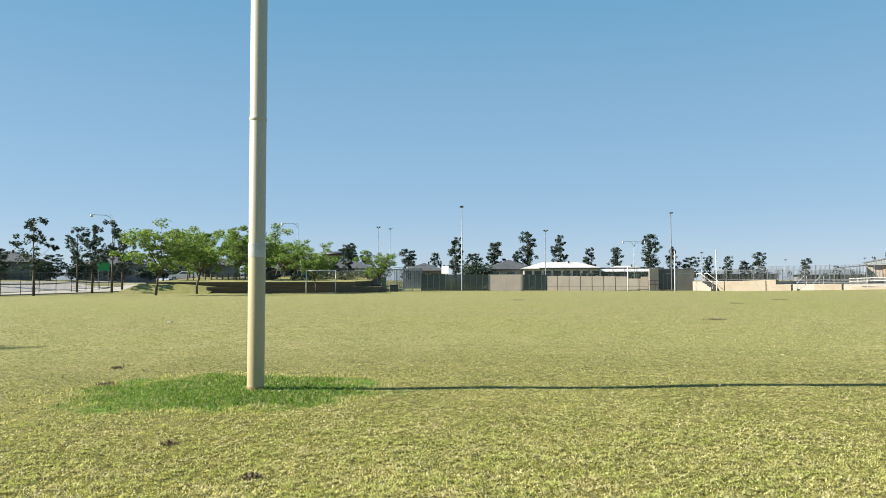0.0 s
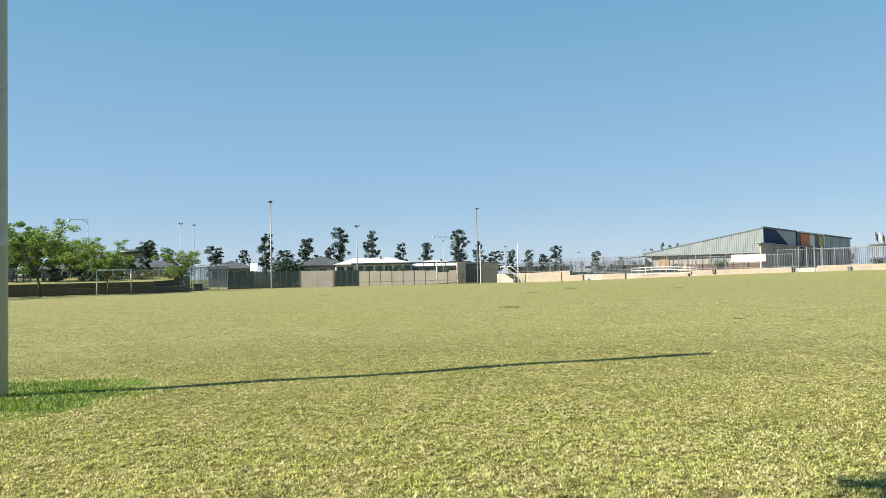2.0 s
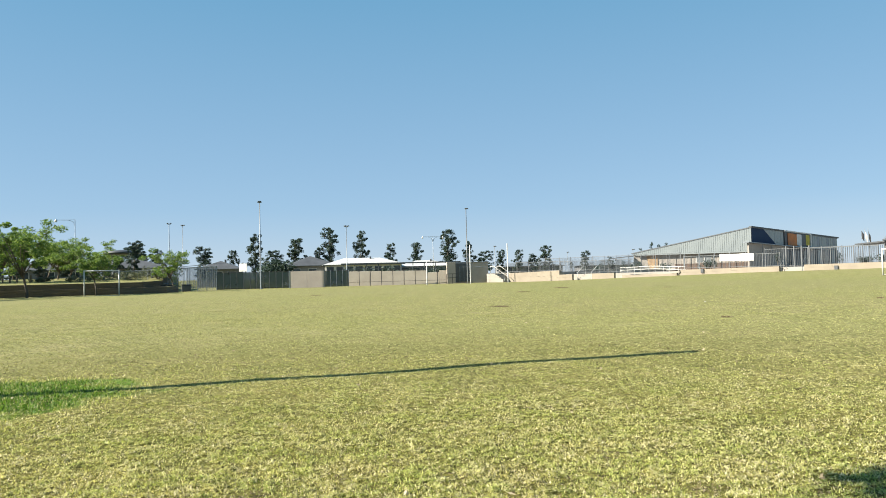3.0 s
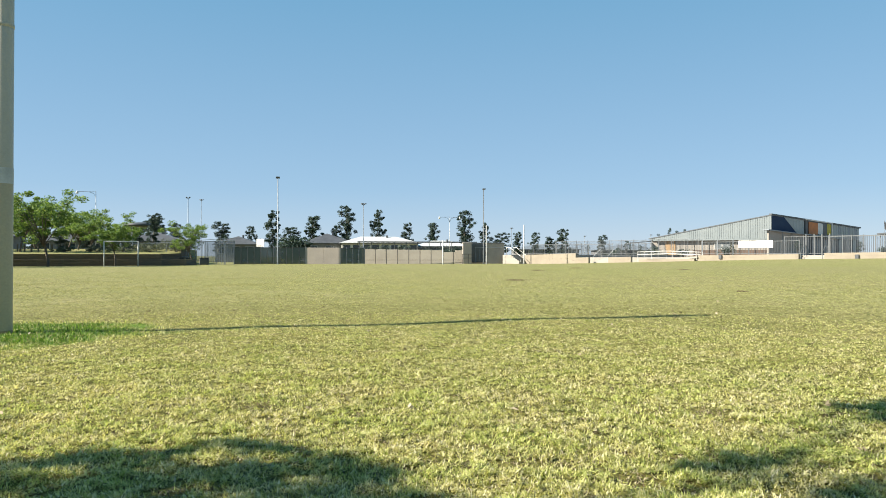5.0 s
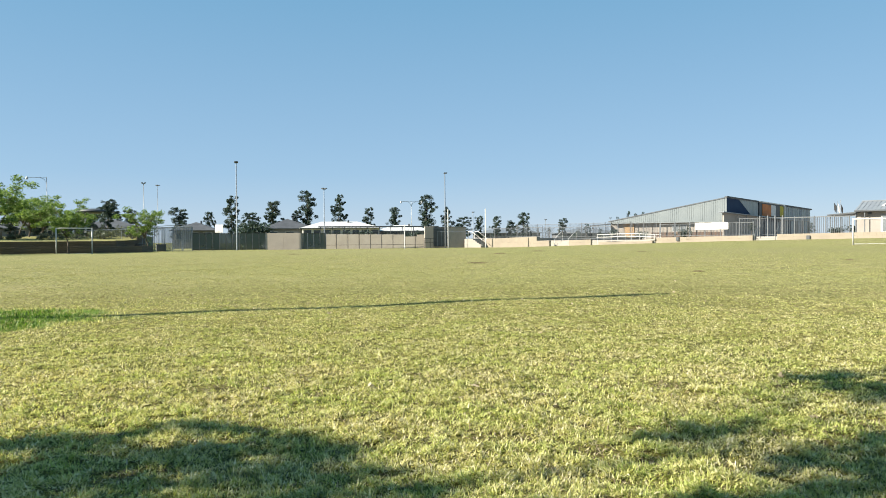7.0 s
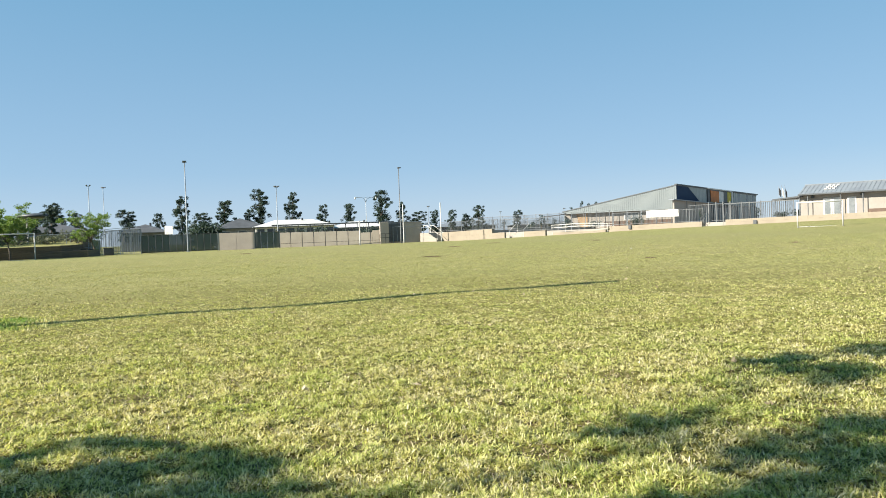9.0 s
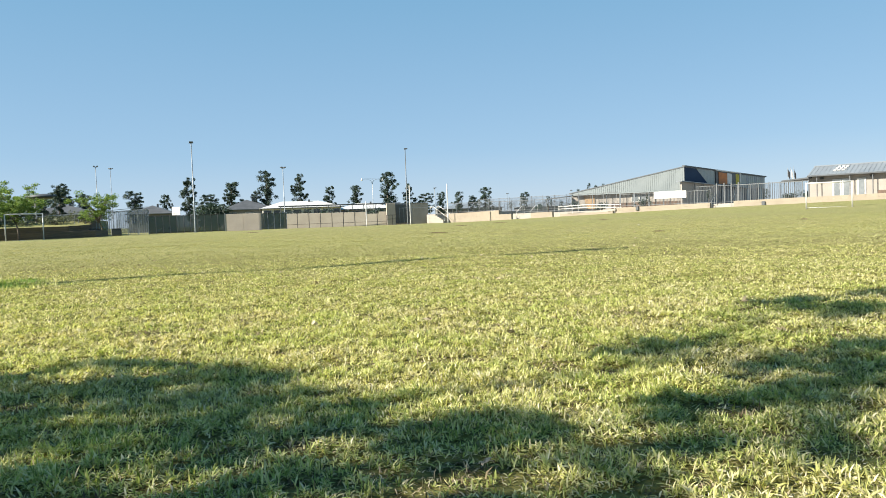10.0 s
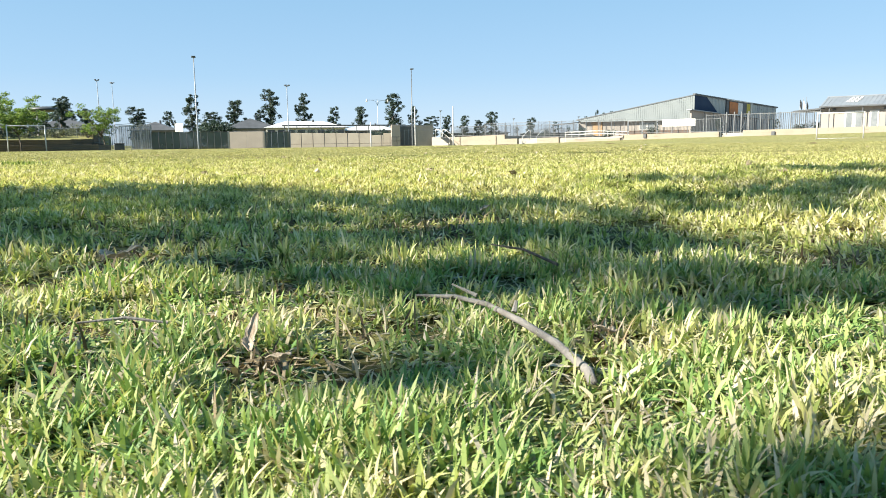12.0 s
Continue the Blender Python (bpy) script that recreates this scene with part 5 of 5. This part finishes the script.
house(-75.0, 112.0, 1.5, 18, 12, 9, 2.6, 4.4, M_HOUSE, M_ROOF, "dark brick house with dark tiled hip roof", 1)
house(-60.0, 120.0, 1.5, 12, 11, 9, 2.4, 4.0, M_HOUSE, M_ROOF, "dark brick house with dark tiled hip roof", 1)
house(-47.0, 126.0, 1.5, 10, 11, 9, 2.4, 4.2, M_HOUSE, M_ROOF, DK, 1)
house(-34.5, 128.0, 0.8, 8, 11, 9, 2.4, 4.2, M_HOUSE, M_ROOF, DK)
for i, (x, y, s) in enumerate(((-58, 108, 0.5), (-53.5, 112, 0.55), (-50, 115, 0.5), (-64, 104, 0.62), (-45, 118, 0.5), (-70, 100, 0.7), (6.1, 140, 0.62), (-39, 121, 0.5), (-31, 117, 0.5), (-27.5, 116, 0.42), (-24, 117, 0.5), (-20.5, 116, 0.4), (-17.5, 118, 0.45))):
    put_tree(gums[(i + 1) % 4], x, y, 0.6, i * 66, (s * 1.9, s * 1.9, s), "broad dark gum tree among the houses")


def car(x, y, z, turn, paint, label):
    t = thing("car", (x, y, z), turn, label, "car", "parked cars")
    prof = [(-2.1, 0.35), (-2.15, 0.75), (-1.9, 0.92), (-1.0, 0.98), (-0.35, 1.42), (1.05, 1.45), (1.75, 1.0), (2.15, 0.9), (2.2, 0.4)]
    bm = bmesh.new()
    lo = [bm.verts.new((px, -0.85 if pz < 1.1 else -0.68, pz)) for px, pz in prof]
    hi = [bm.verts.new((px, 0.85 if pz < 1.1 else 0.68, pz)) for px, pz in prof]
    bm.faces.new(lo[::-1])
    bm.faces.new(hi)
    for i in range(len(prof)):
        j = (i + 1) % len(prof)
        bm.faces.new((lo[i], lo[j], hi[j], hi[i]))
    part("body", bm, paint, t)
    for s in (-1, 1):
        part("side_window", slab(bmesh.new(), [(-0.75, -0.84 * s, 1.04), (1.5, -0.84 * s, 1.04), (1.0, -0.72 * s, 1.36), (-0.3, -0.72 * s, 1.36)][::s], 0.02), M_GLASS, t)
        for wx in (-1.35, 1.35):
            wh = part("wheel", tube(bmesh.new(), [(wx, s * 0.70, 0.33), (wx, s * 0.90, 0.33)], [0.33, 0.33], 16), M_BLACK, t)
            part("rim", tube(bmesh.new(), [(wx, s * 0.88, 0.33), (wx, s * 0.91, 0.33)], [0.2, 0.2], 12), M_GALV, wh)
    return t


car(-37.0, 105.0, 1.03, 5, M_WHITE, "white hatchback parked on the road")

for i, (s, o) in enumerate(((39.2, 16.0), (40.6, 18.0), (42.0, 15.0), (43.2, 17.0), (2.0, 22.0), (7.0, 24.0), (12.0, 23.0), (17.0, 26.0))):
    x, y = on_edge(s, o)
    bush(360 + i, x, y, 0.8, 1.0, 1.0 + 0.25 * (i % 3), "low dark garden bush behind the school fence", M_LEAF_GUM)

# dark hedges before the houses and behind the low wall
for i in range(9):
    bush(300 + i, -78 + i * 4.6, 101 + i * 1.9, 1.2, 2.2, 2.2 + 0.4 * (i % 3), "dense dark hedge bush before the houses", M_LEAF_GUM, 44)
for i in range(10):
    bush(330 + i, 13.5 + i * 2.1, 101 + (i % 3) * 1.5, 0.0, 1.2, 1.9 + 0.25 * (i % 4), "dark garden bush behind the low wall", M_LEAF_GUM)
bush(345, 5.2, 104.0, 0.0, 1.7, 4.0, "large round dark bush behind the court", M_LEAF_GUM, 110)

perg = thing("pergola", (13.5, 98.5, 0), -4, "long dark timber pergola on slim posts behind the low wall", "pergola")
for i in range(11):
    part("post", a_tube([(i * 1.6, 0, -0.1), (i * 1.6, 0, 2.6)], 0.05, 6), M_CHAR, perg)
part("beam", box(bmesh.new(), -0.3, 16.4, -0.07, 0.07, 2.6, 2.78, 0.02), M_CHAR, perg)
part("rail", box(bmesh.new(), 0, 16, -0.03, 0.03, 1.95, 2.02, 0.01), M_CHAR, perg)


# ---- grass, straw and litter ----
def blades(rng, x, y, length, width, lean, thin=0.35):
    """Bent tapering blades: two bottom corners, two at the bend, a tip."""
    n = len(x)
    a = rng.uniform(0, math.tau, n)
    face = np.stack([np.cos(a), np.sin(a), np.zeros(n)], 1)
    b = a + rng.normal(math.pi / 2, 0.5, n)
    tilt = np.clip(rng.normal(lean, 0.5, n), 0.05, 1.6)
    way = np.stack([np.cos(b), np.sin(b), np.zeros(n)], 1)
    up = np.array([0, 0, 1.0])
    d1 = way * np.sin(tilt)[:, None] * 0.8 + up * np.cos(tilt * 0.8)[:, None]
    t2 = np.clip(tilt * 1.7 + rng.normal(0.1, 0.25, n), 0.05, 2.0)
    d2 = way * np.sin(t2)[:, None] + up * np.cos(t2)[:, None]
    root = np.stack([x, y, ground_z(x, y) - 0.004], 1)
    L, Wd = length[:, None], width[:, None]
    mid = root + d1 * L * 0.55
    tip = mid + d2 * L * 0.5
    tip[:, 2] = np.maximum(tip[:, 2], root[:, 2] + 0.006)
    v = np.stack([root - face * Wd * thin, root + face * Wd * thin, mid + face * Wd * 0.5, mid - face * Wd * 0.5, tip], 1).reshape(-1, 3)
    k = np.arange(n)[:, None] * 5
    loops = np.concatenate([k + np.array([0, 1, 2, 3]), k + np.array([3, 2, 4])], 1)
    return v, loops.ravel(), np.tile([4, 3], n)


def sector(rng, n, r0, r1, power):
    """Places on the lawn round the near end of the field, thinning with distance."""
    u = rng.uniform(0, 1, n)
    e = 2 - power
    r = (r0 ** e + u * (r1 ** e - r0 ** e)) ** (1 / e)
    a = np.radians(rng.uniform(-41, 59, n) + rng.normal(0, 5, n) * (rng.uniform(0, 1, n) < 0.5))
    return -0.55 + r * np.sin(a), -0.3 + r * np.cos(a), r


rng = np.random.default_rng(5)
# worn spots, where the blades are thin and dead thatch shows
wx, wy, wr = sector(rng, 1100, 0.5, 10.0, 0.9)
ws = rng.uniform(0.012, 0.06, len(wx)) * rng.uniform(0.4, 1.0, len(wx))
near_spots = np.array([(-0.45, 0.22, 0.022), (-0.23, 0.18, 0.024), (-0.02, 0.95, 0.08), (-0.56, 0.58, 0.04), (0.15, 0.35, 0.04), (0.5, 1.6, 0.08), (-0.10, 0.80, 0.06), (-0.84, 1.82, 0.08), (0.62, 1.05, 0.08), (-0.27, 1.22, 0.05), (0.25, 1.9, 0.10), (1.3, 2.4, 0.10), (-0.6, 3.0, 0.12)])
wx, wy, ws = np.r_[wx, near_spots[:, 0]], np.r_[wy, near_spots[:, 1]], np.r_[ws, near_spots[:, 2]]
from mathutils import kdtree
spots = kdtree.KDTree(len(wx))
for i in range(len(wx)):
    spots.insert((wx[i], wy[i], 0), i)
spots.balance()


def spare(rng, x, y):
    """False for most blades that would stand in a worn spot."""
    out = np.ones(len(x), bool)
    u = rng.uniform(0, 1, len(x))
    for n, (a, b) in enumerate(zip(x, y)):
        _, i, dist = spots.find((a, b, 0))
        if dist < ws[i] * 1.1 and u[n] < 0.85:
            out[n] = False
    return out


TABLE = np.random.default_rng(1).uniform(-1, 1, (256, 256))


def lattice(x, y, scale, shift):
    """Smooth noise between -1 and 1 for arrays of places."""
    u, w = x * scale + shift * 17.3, y * scale + shift * 5.9
    i, j = np.floor(u).astype(int), np.floor(w).astype(int)
    fu, fw = u - i, w - j
    fu, fw = fu * fu * (3 - 2 * fu), fw * fw * (3 - 2 * fw)
    at = lambda p, q: TABLE[p & 255, q & 255]
    return (at(i, j) * (1 - fu) + at(i + 1, j) * fu) * (1 - fw) + (at(i, j + 1) * (1 - fu) + at(i + 1, j + 1) * fu) * fw


def curved_blades(rng, root, turn, tilt, length, width):
    """Blades of three stretches that arch over to a point."""
    n = len(root)
    way = np.stack([np.cos(turn), np.sin(turn), np.zeros(n)], 1)
    twist = turn + math.pi / 2 + rng.normal(0, 0.45, n)
    face = np.stack([np.cos(twist), np.sin(twist), rng.normal(0, 0.25, n)], 1) * (width * 0.5)[:, None]
    arch = rng.uniform(0.0, 0.5, n)
    pts, wide = [root], (0.55, 1.0, 0.75)
    for k, step in enumerate((0.36, 0.36, 0.34)):
        a = np.clip(tilt + arch * k, 0.03, 1.9)[:, None]
        pts.append(pts[-1] + (way * np.sin(a) + np.array([0, 0, 1.0]) * np.cos(a)) * (length * step)[:, None])
    for p in pts[1:]:
        p[:, 2] = np.maximum(p[:, 2], root[:, 2] + 0.003)
    sides = [q for p, w in zip(pts, wide) for q in (p - face * w, p + face * w)]
    v = np.stack(sides + [pts[3]], 1).reshape(-1, 3)
    loops = np.arange(n)[:, None] * 7 + np.array([0, 1, 3, 2, 2, 3, 5, 4, 4, 5, 6])
    return v, loops.ravel(), np.tile([4, 4, 3], n)


# close turf: shoots that each fan out into several arching blades, thick in clumps and thin between them
for name, count, r0, r1, power, green in (("near_grass", 52000, 0.07, 0.85, 1.3, M_NEAR), ("turf_grass", 30000, 0.75, 2.1, 1.0, M_BLADE)):
    x, y, r = sector(rng, count, r0, r1, power)
    f = lattice(x, y, 9.0, 6) + 0.7 * lattice(x, y, 26.0, 7)
    keep = f > rng.uniform(-1.3, 0.35, count)
    keep &= spare(rng, x, y)
    x, y, f, r = x[keep], y[keep], f[keep], r[keep]
    per = 4
    k = np.repeat(np.arange(len(x)), per)
    turn = np.repeat(rng.uniform(0, math.tau, len(x)), per) + np.tile(np.arange(per), len(x)) * 2.4 + rng.normal(0, 0.4, len(k))
    lean = np.repeat(np.clip(rng.normal(0.62, 0.32, len(x)), 0.05, 1.3), per)
    tilt = np.clip(lean + rng.normal(0.1, 0.45, len(k)), 0.03, 1.4)
    flat = rng.uniform(0, 1, len(k)) < 0.30
    tilt[flat] = rng.uniform(1.2, 1.5, flat.sum())
    base = np.clip(0.004 + 0.008 * f, -0.004, 0.014)[k] * rng.uniform(0, 1, len(k))
    root = np.stack([x[k] + rng.normal(0, 0.0012, len(k)), y[k] + rng.normal(0, 0.0012, len(k)), base], 1)
    size = (1 + 0.35 * np.clip(f, -1, 1))[k]
    v, lo, sz = curved_blades(rng, root, turn, tilt, rng.uniform(0.008, 0.021, len(k)) * size, rng.uniform(0.0012, 0.0023, len(k)) * (1 + 0.5 * r[k]))
    tagged(new("grass", raw_mesh(name, v, lo, green, sz)), "short green couch grass blades with dry tips", "grass", kind="stuff")


def short_blades(rng, x, y, lift, length, width, lean):
    """Fine leaning blades of one tapering face each."""
    n = len(x)
    a = rng.uniform(0, math.tau, n)
    face = np.stack([np.cos(a), np.sin(a), np.zeros(n)], 1) * (width * 0.5)[:, None]
    b = a + rng.normal(math.pi / 2, 0.6, n)
    tilt = np.clip(rng.normal(lean, 0.4, n), 0.1, 1.45)
    d = np.stack([np.cos(b) * np.sin(tilt), np.sin(b) * np.sin(tilt), np.cos(tilt)], 1)
    root = np.stack([x, y, ground_z(x, y) - 0.002 + lift], 1)
    v = np.stack([root - face, root + face, root + d * length[:, None]], 1).reshape(-1, 3)
    return v, np.arange(3 * n).reshape(-1, 3)


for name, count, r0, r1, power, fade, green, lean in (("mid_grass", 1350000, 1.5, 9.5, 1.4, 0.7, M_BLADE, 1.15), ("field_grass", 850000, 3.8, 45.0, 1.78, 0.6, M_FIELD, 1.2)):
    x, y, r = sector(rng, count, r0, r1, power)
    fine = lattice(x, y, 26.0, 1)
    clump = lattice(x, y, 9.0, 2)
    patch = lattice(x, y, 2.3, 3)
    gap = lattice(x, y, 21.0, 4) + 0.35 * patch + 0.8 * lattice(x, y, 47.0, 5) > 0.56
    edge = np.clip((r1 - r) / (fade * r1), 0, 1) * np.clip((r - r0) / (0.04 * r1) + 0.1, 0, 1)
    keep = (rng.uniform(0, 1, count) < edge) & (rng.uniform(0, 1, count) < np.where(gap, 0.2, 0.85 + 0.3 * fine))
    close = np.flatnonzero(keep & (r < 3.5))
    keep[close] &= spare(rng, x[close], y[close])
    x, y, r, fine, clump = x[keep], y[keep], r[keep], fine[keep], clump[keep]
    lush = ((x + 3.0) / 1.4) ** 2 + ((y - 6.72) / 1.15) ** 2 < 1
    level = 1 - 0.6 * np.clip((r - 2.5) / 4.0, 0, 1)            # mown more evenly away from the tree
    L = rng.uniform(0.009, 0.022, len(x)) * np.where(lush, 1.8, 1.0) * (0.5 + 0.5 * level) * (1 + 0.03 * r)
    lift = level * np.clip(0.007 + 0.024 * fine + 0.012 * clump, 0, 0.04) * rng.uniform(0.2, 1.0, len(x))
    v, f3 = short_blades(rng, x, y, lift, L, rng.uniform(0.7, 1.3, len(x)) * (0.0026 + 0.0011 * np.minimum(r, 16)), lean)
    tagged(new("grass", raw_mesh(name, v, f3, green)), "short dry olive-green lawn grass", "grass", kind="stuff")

# the same turf, thinner, all round the near end of the field
n = 170000
a, r = rng.uniform(0, math.tau, n), 0.4 + 9.0 * rng.uniform(0, 1, n) ** 0.8
bare = (a < math.radians(35)) | (a > math.radians(127))
a, r = a[bare], r[bare]
x, y = -0.55 + r * np.cos(a), -0.3 + r * np.sin(a)
v, f3 = short_blades(rng, x, y, np.zeros(len(x)), rng.uniform(0.02, 0.04, len(x)), rng.uniform(0.016, 0.032, len(x)), 1.35)
tagged(new("grass", raw_mesh("round_grass", v, f3, M_BLADE)), "short dry olive-green lawn grass", "grass", kind="stuff")

ax, ay = rng.uniform(-5.2, -0.8, 26000), rng.uniform(4.8, 8.8, 26000)
d = ((ax + 3.0) / 1.85) ** 2 + ((ay - 6.72) / 1.52) ** 2 + rng.normal(0, 0.15, len(ax))
ax, ay = ax[d < 0.62], ay[d < 0.62]
v, lo, sz = blades(rng, ax, ay, rng.uniform(0.02, 0.05, len(ax)), rng.uniform(0.005, 0.010, len(ax)), 0.6)
tagged(new("grass", raw_mesh("lush_grass", v, lo, M_BLADE, sz)), "longer lush green grass round the goal post", "grass", kind="stuff")

# dead thatch in the worn spots
k = np.r_[np.repeat(np.arange(len(wx)), 22), np.repeat(np.arange(len(wx) - len(near_spots), len(wx)), 160)]
x, y = wx[k] + rng.normal(0, 0.55, len(k)) * ws[k], wy[k] + rng.normal(0, 0.55, len(k)) * ws[k]
far = np.hypot(x, y)
v, lo, sz = blades(rng, x, y, rng.uniform(0.012, 0.035, len(x)), rng.uniform(0.0014, 0.0035, len(x)) * (1 + 0.12 * far), 1.4)
tagged(new("thatch", raw_mesh("thatch", v, lo, M_THATCH, sz)), "dead brown thatch in worn spots of the lawn", "thatch", kind="stuff")

# small patches of dark brown blades further out on the field
for hx, hy, hr in ((6.7, 19.4, 0.45), (12.9, 33.0, 0.5), (17.8, 39.0, 0.6), (16.6, 15.8, 0.15), (8.4, 11.6, 0.15), (3.6, 39.5, 0.5), (21.0, 33.0, 0.4), (-4.4, 7.2, 0.16), (-4.9, 8.6, 0.12), (-1.97, 3.52, 0.08), (-2.72, 4.36, 0.07)):
    n = int(2600 * hr)
    x, y = hx + rng.normal(0, 0.26, n) * hr, hy + rng.normal(0, 0.30, n) * hr
    v, lo, sz = blades(rng, x, y, rng.uniform(0.02, 0.05, n), rng.uniform(0.008, 0.016, n), 1.0)
    tagged(new("thatch", raw_mesh("dark_thatch", v, lo, M_THATCH, sz)), "small patch of dark brown blades on the field", "thatch", kind="stuff")

x, y, r = sector(rng, 34000, 0.10, 4.0, 1.35)
v, lo, sz = blades(rng, x, y, rng.uniform(0.012, 0.030, len(x)), rng.uniform(0.0009, 0.0019, len(x)) * (1 + 0.5 * r), 1.4)
tagged(new("straw", raw_mesh("straw", v, lo, M_STRAW, sz)), "dry flattened straw between the grass blades", "straw", kind="stuff")
x, y, r = sector(rng, 200, 2.5, 40.0, 0.9)
v, f4 = leaf_cloud(rng, np.stack([x, y, ground_z(x, y) + 0.03], 1), np.full(len(x), 0.015), 3, 0.014, 0.3)
tagged(new("leaf_litter", raw_mesh("leaf_litter", v, f4, M_STRAW)), "scattered dead brown leaves on the lawn", "leaf litter", kind="stuff")

stick = thing("stick", (-0.285, 0.112, 0.010), 0, "weathered grey-brown fallen stick lying in the grass", "stick")
part("shaft", tube(bmesh.new(), [(-0.006, -0.006, -0.004), (-0.003, 0.004, 0.0), (0.003, 0.05, 0.003), (0.004, 0.10, 0.005), (0.004, 0.155, 0.005), (-0.006, 0.195, 0.004), (-0.028, 0.225, 0.001)], [0.0028, 0.0029, 0.0025, 0.0024, 0.0021, 0.0018, 0.0009], 10), M_STICK, stick, smooth=True)
part("twig_stub", tube(bmesh.new(), [(0.004, 0.11, 0.009), (0.007, 0.113, 0.016)], [0.0022, 0.0012], 6), M_STICK, stick)
part("twig_stub", tube(bmesh.new(), [(0.002, 0.17, 0.009), (-0.012, 0.185, 0.016)], [0.0016, 0.0007], 6), M_STICK, stick)
tw = thing("stick", (-0.175, 0.425, 0.022), 0, "thin dark fallen twig in the grass", "stick")
part("shaft", tube(bmesh.new(), [(0.006, -0.06, 0.0), (0.002, 0, 0.006), (-0.006, 0.06, 0.004)], [0.0016, 0.0014, 0.0008], 6), M_BARK, tw)
tw = thing("stick", (-0.525, 0.295, 0.018), 0, "thin grey fallen twig in the grass", "stick")
part("shaft", tube(bmesh.new(), [(0.025, -0.008, 0.0), (0.0, 0, 0.004), (-0.03, 0.006, 0.002)], [0.001, 0.0012, 0.0007], 6), M_STICK, tw)


def dead_leaf(x, y, z, turn, L, label, curl=0.25):
    """A crumpled leaf with a torn edge."""
    rng = random.Random(int(abs(x) * 1000))
    t = thing("dead_leaf", (x, y, z), turn, label, "leaf", "dead leaves")
    bm = bmesh.new()
    rows = []
    for i in range(10):
        k = i / 9
        w = L * 0.20 * math.sin(math.pi * (0.05 + 0.92 * k)) ** 0.7 * rng.uniform(0.65, 1.1)
        c = Vector((L * (k - 0.5), L * 0.12 * math.sin(4 * k), L * curl * k * k + L * 0.05 * math.sin(9 * k)))
        rows.append([bm.verts.new(c + Vector((rng.uniform(-0.03, 0.03) * L, s * w, (abs(s) * 0.7 + rng.uniform(-0.25, 0.25)) * w))) for s in (-1, -0.6, -0.2, 0.2, 0.6, 1)])
    for a, b in zip(rows, rows[1:]):
        for j in range(5):
            bm.faces.new((a[j], b[j], b[j + 1], a[j + 1]))
    part("blade", bm, M_DEADLEAF, t).modifiers.new("thickness", "SOLIDIFY").thickness = 0.0006
    return t


dead_leaf(-0.452, 0.228, 0.012, 75, 0.020, "curled pale brown dead leaf standing in the grass", 0.9)
dead_leaf(-0.545, 0.575, 0.022, 20, 0.038, "pale dry curled leaf on the grass")
dead_leaf(-0.56, 0.60, 0.02, 120, 0.026, "pale dry curled leaf on the grass")
dead_leaf(-0.235, 0.18, 0.010, 200, 0.022, "grey dead leaf flat in the grass")
dead_leaf(-0.44, 0.20, 0.010, 310, 0.02, "dark brown dead leaf flat in the grass")
dead_leaf(0.0, 0.92, 0.02, 30, 0.025, "brown dead leaf in the grass")


def paper_scrap(x, y, turn, L):
    """A crumpled scrap of paper."""
    rng = random.Random(int(abs(x) * 100))
    t = thing("paper_scrap", (x, y, float(ground_z(x, y)) + 0.035), turn, "small crumpled scrap of white paper on the lawn", "litter", "paper scraps")
    bm = bmesh.new()
    g = [[bm.verts.new((L * (i / 4 - 0.5), L * 0.6 * (j / 3 - 0.5), rng.uniform(0, 0.25) * L)) for j in range(4)] for i in range(5)]
    for a, b in zip(g, g[1:]):
        for j in range(3):
            bm.faces.new((a[j], b[j], b[j + 1], a[j + 1]))
    part("sheet", bm, M_WHITE, t).modifiers.new("thickness", "SOLIDIFY").thickness = 0.001


paper_scrap(-7.6, 17.85, 20, 0.16)
paper_scrap(11.95, 17.2, 60, 0.07)
paper_scrap(-9.2, 17.9, 110, 0.06)
paper_scrap(-9.6, 20.5, 80, 0.07)
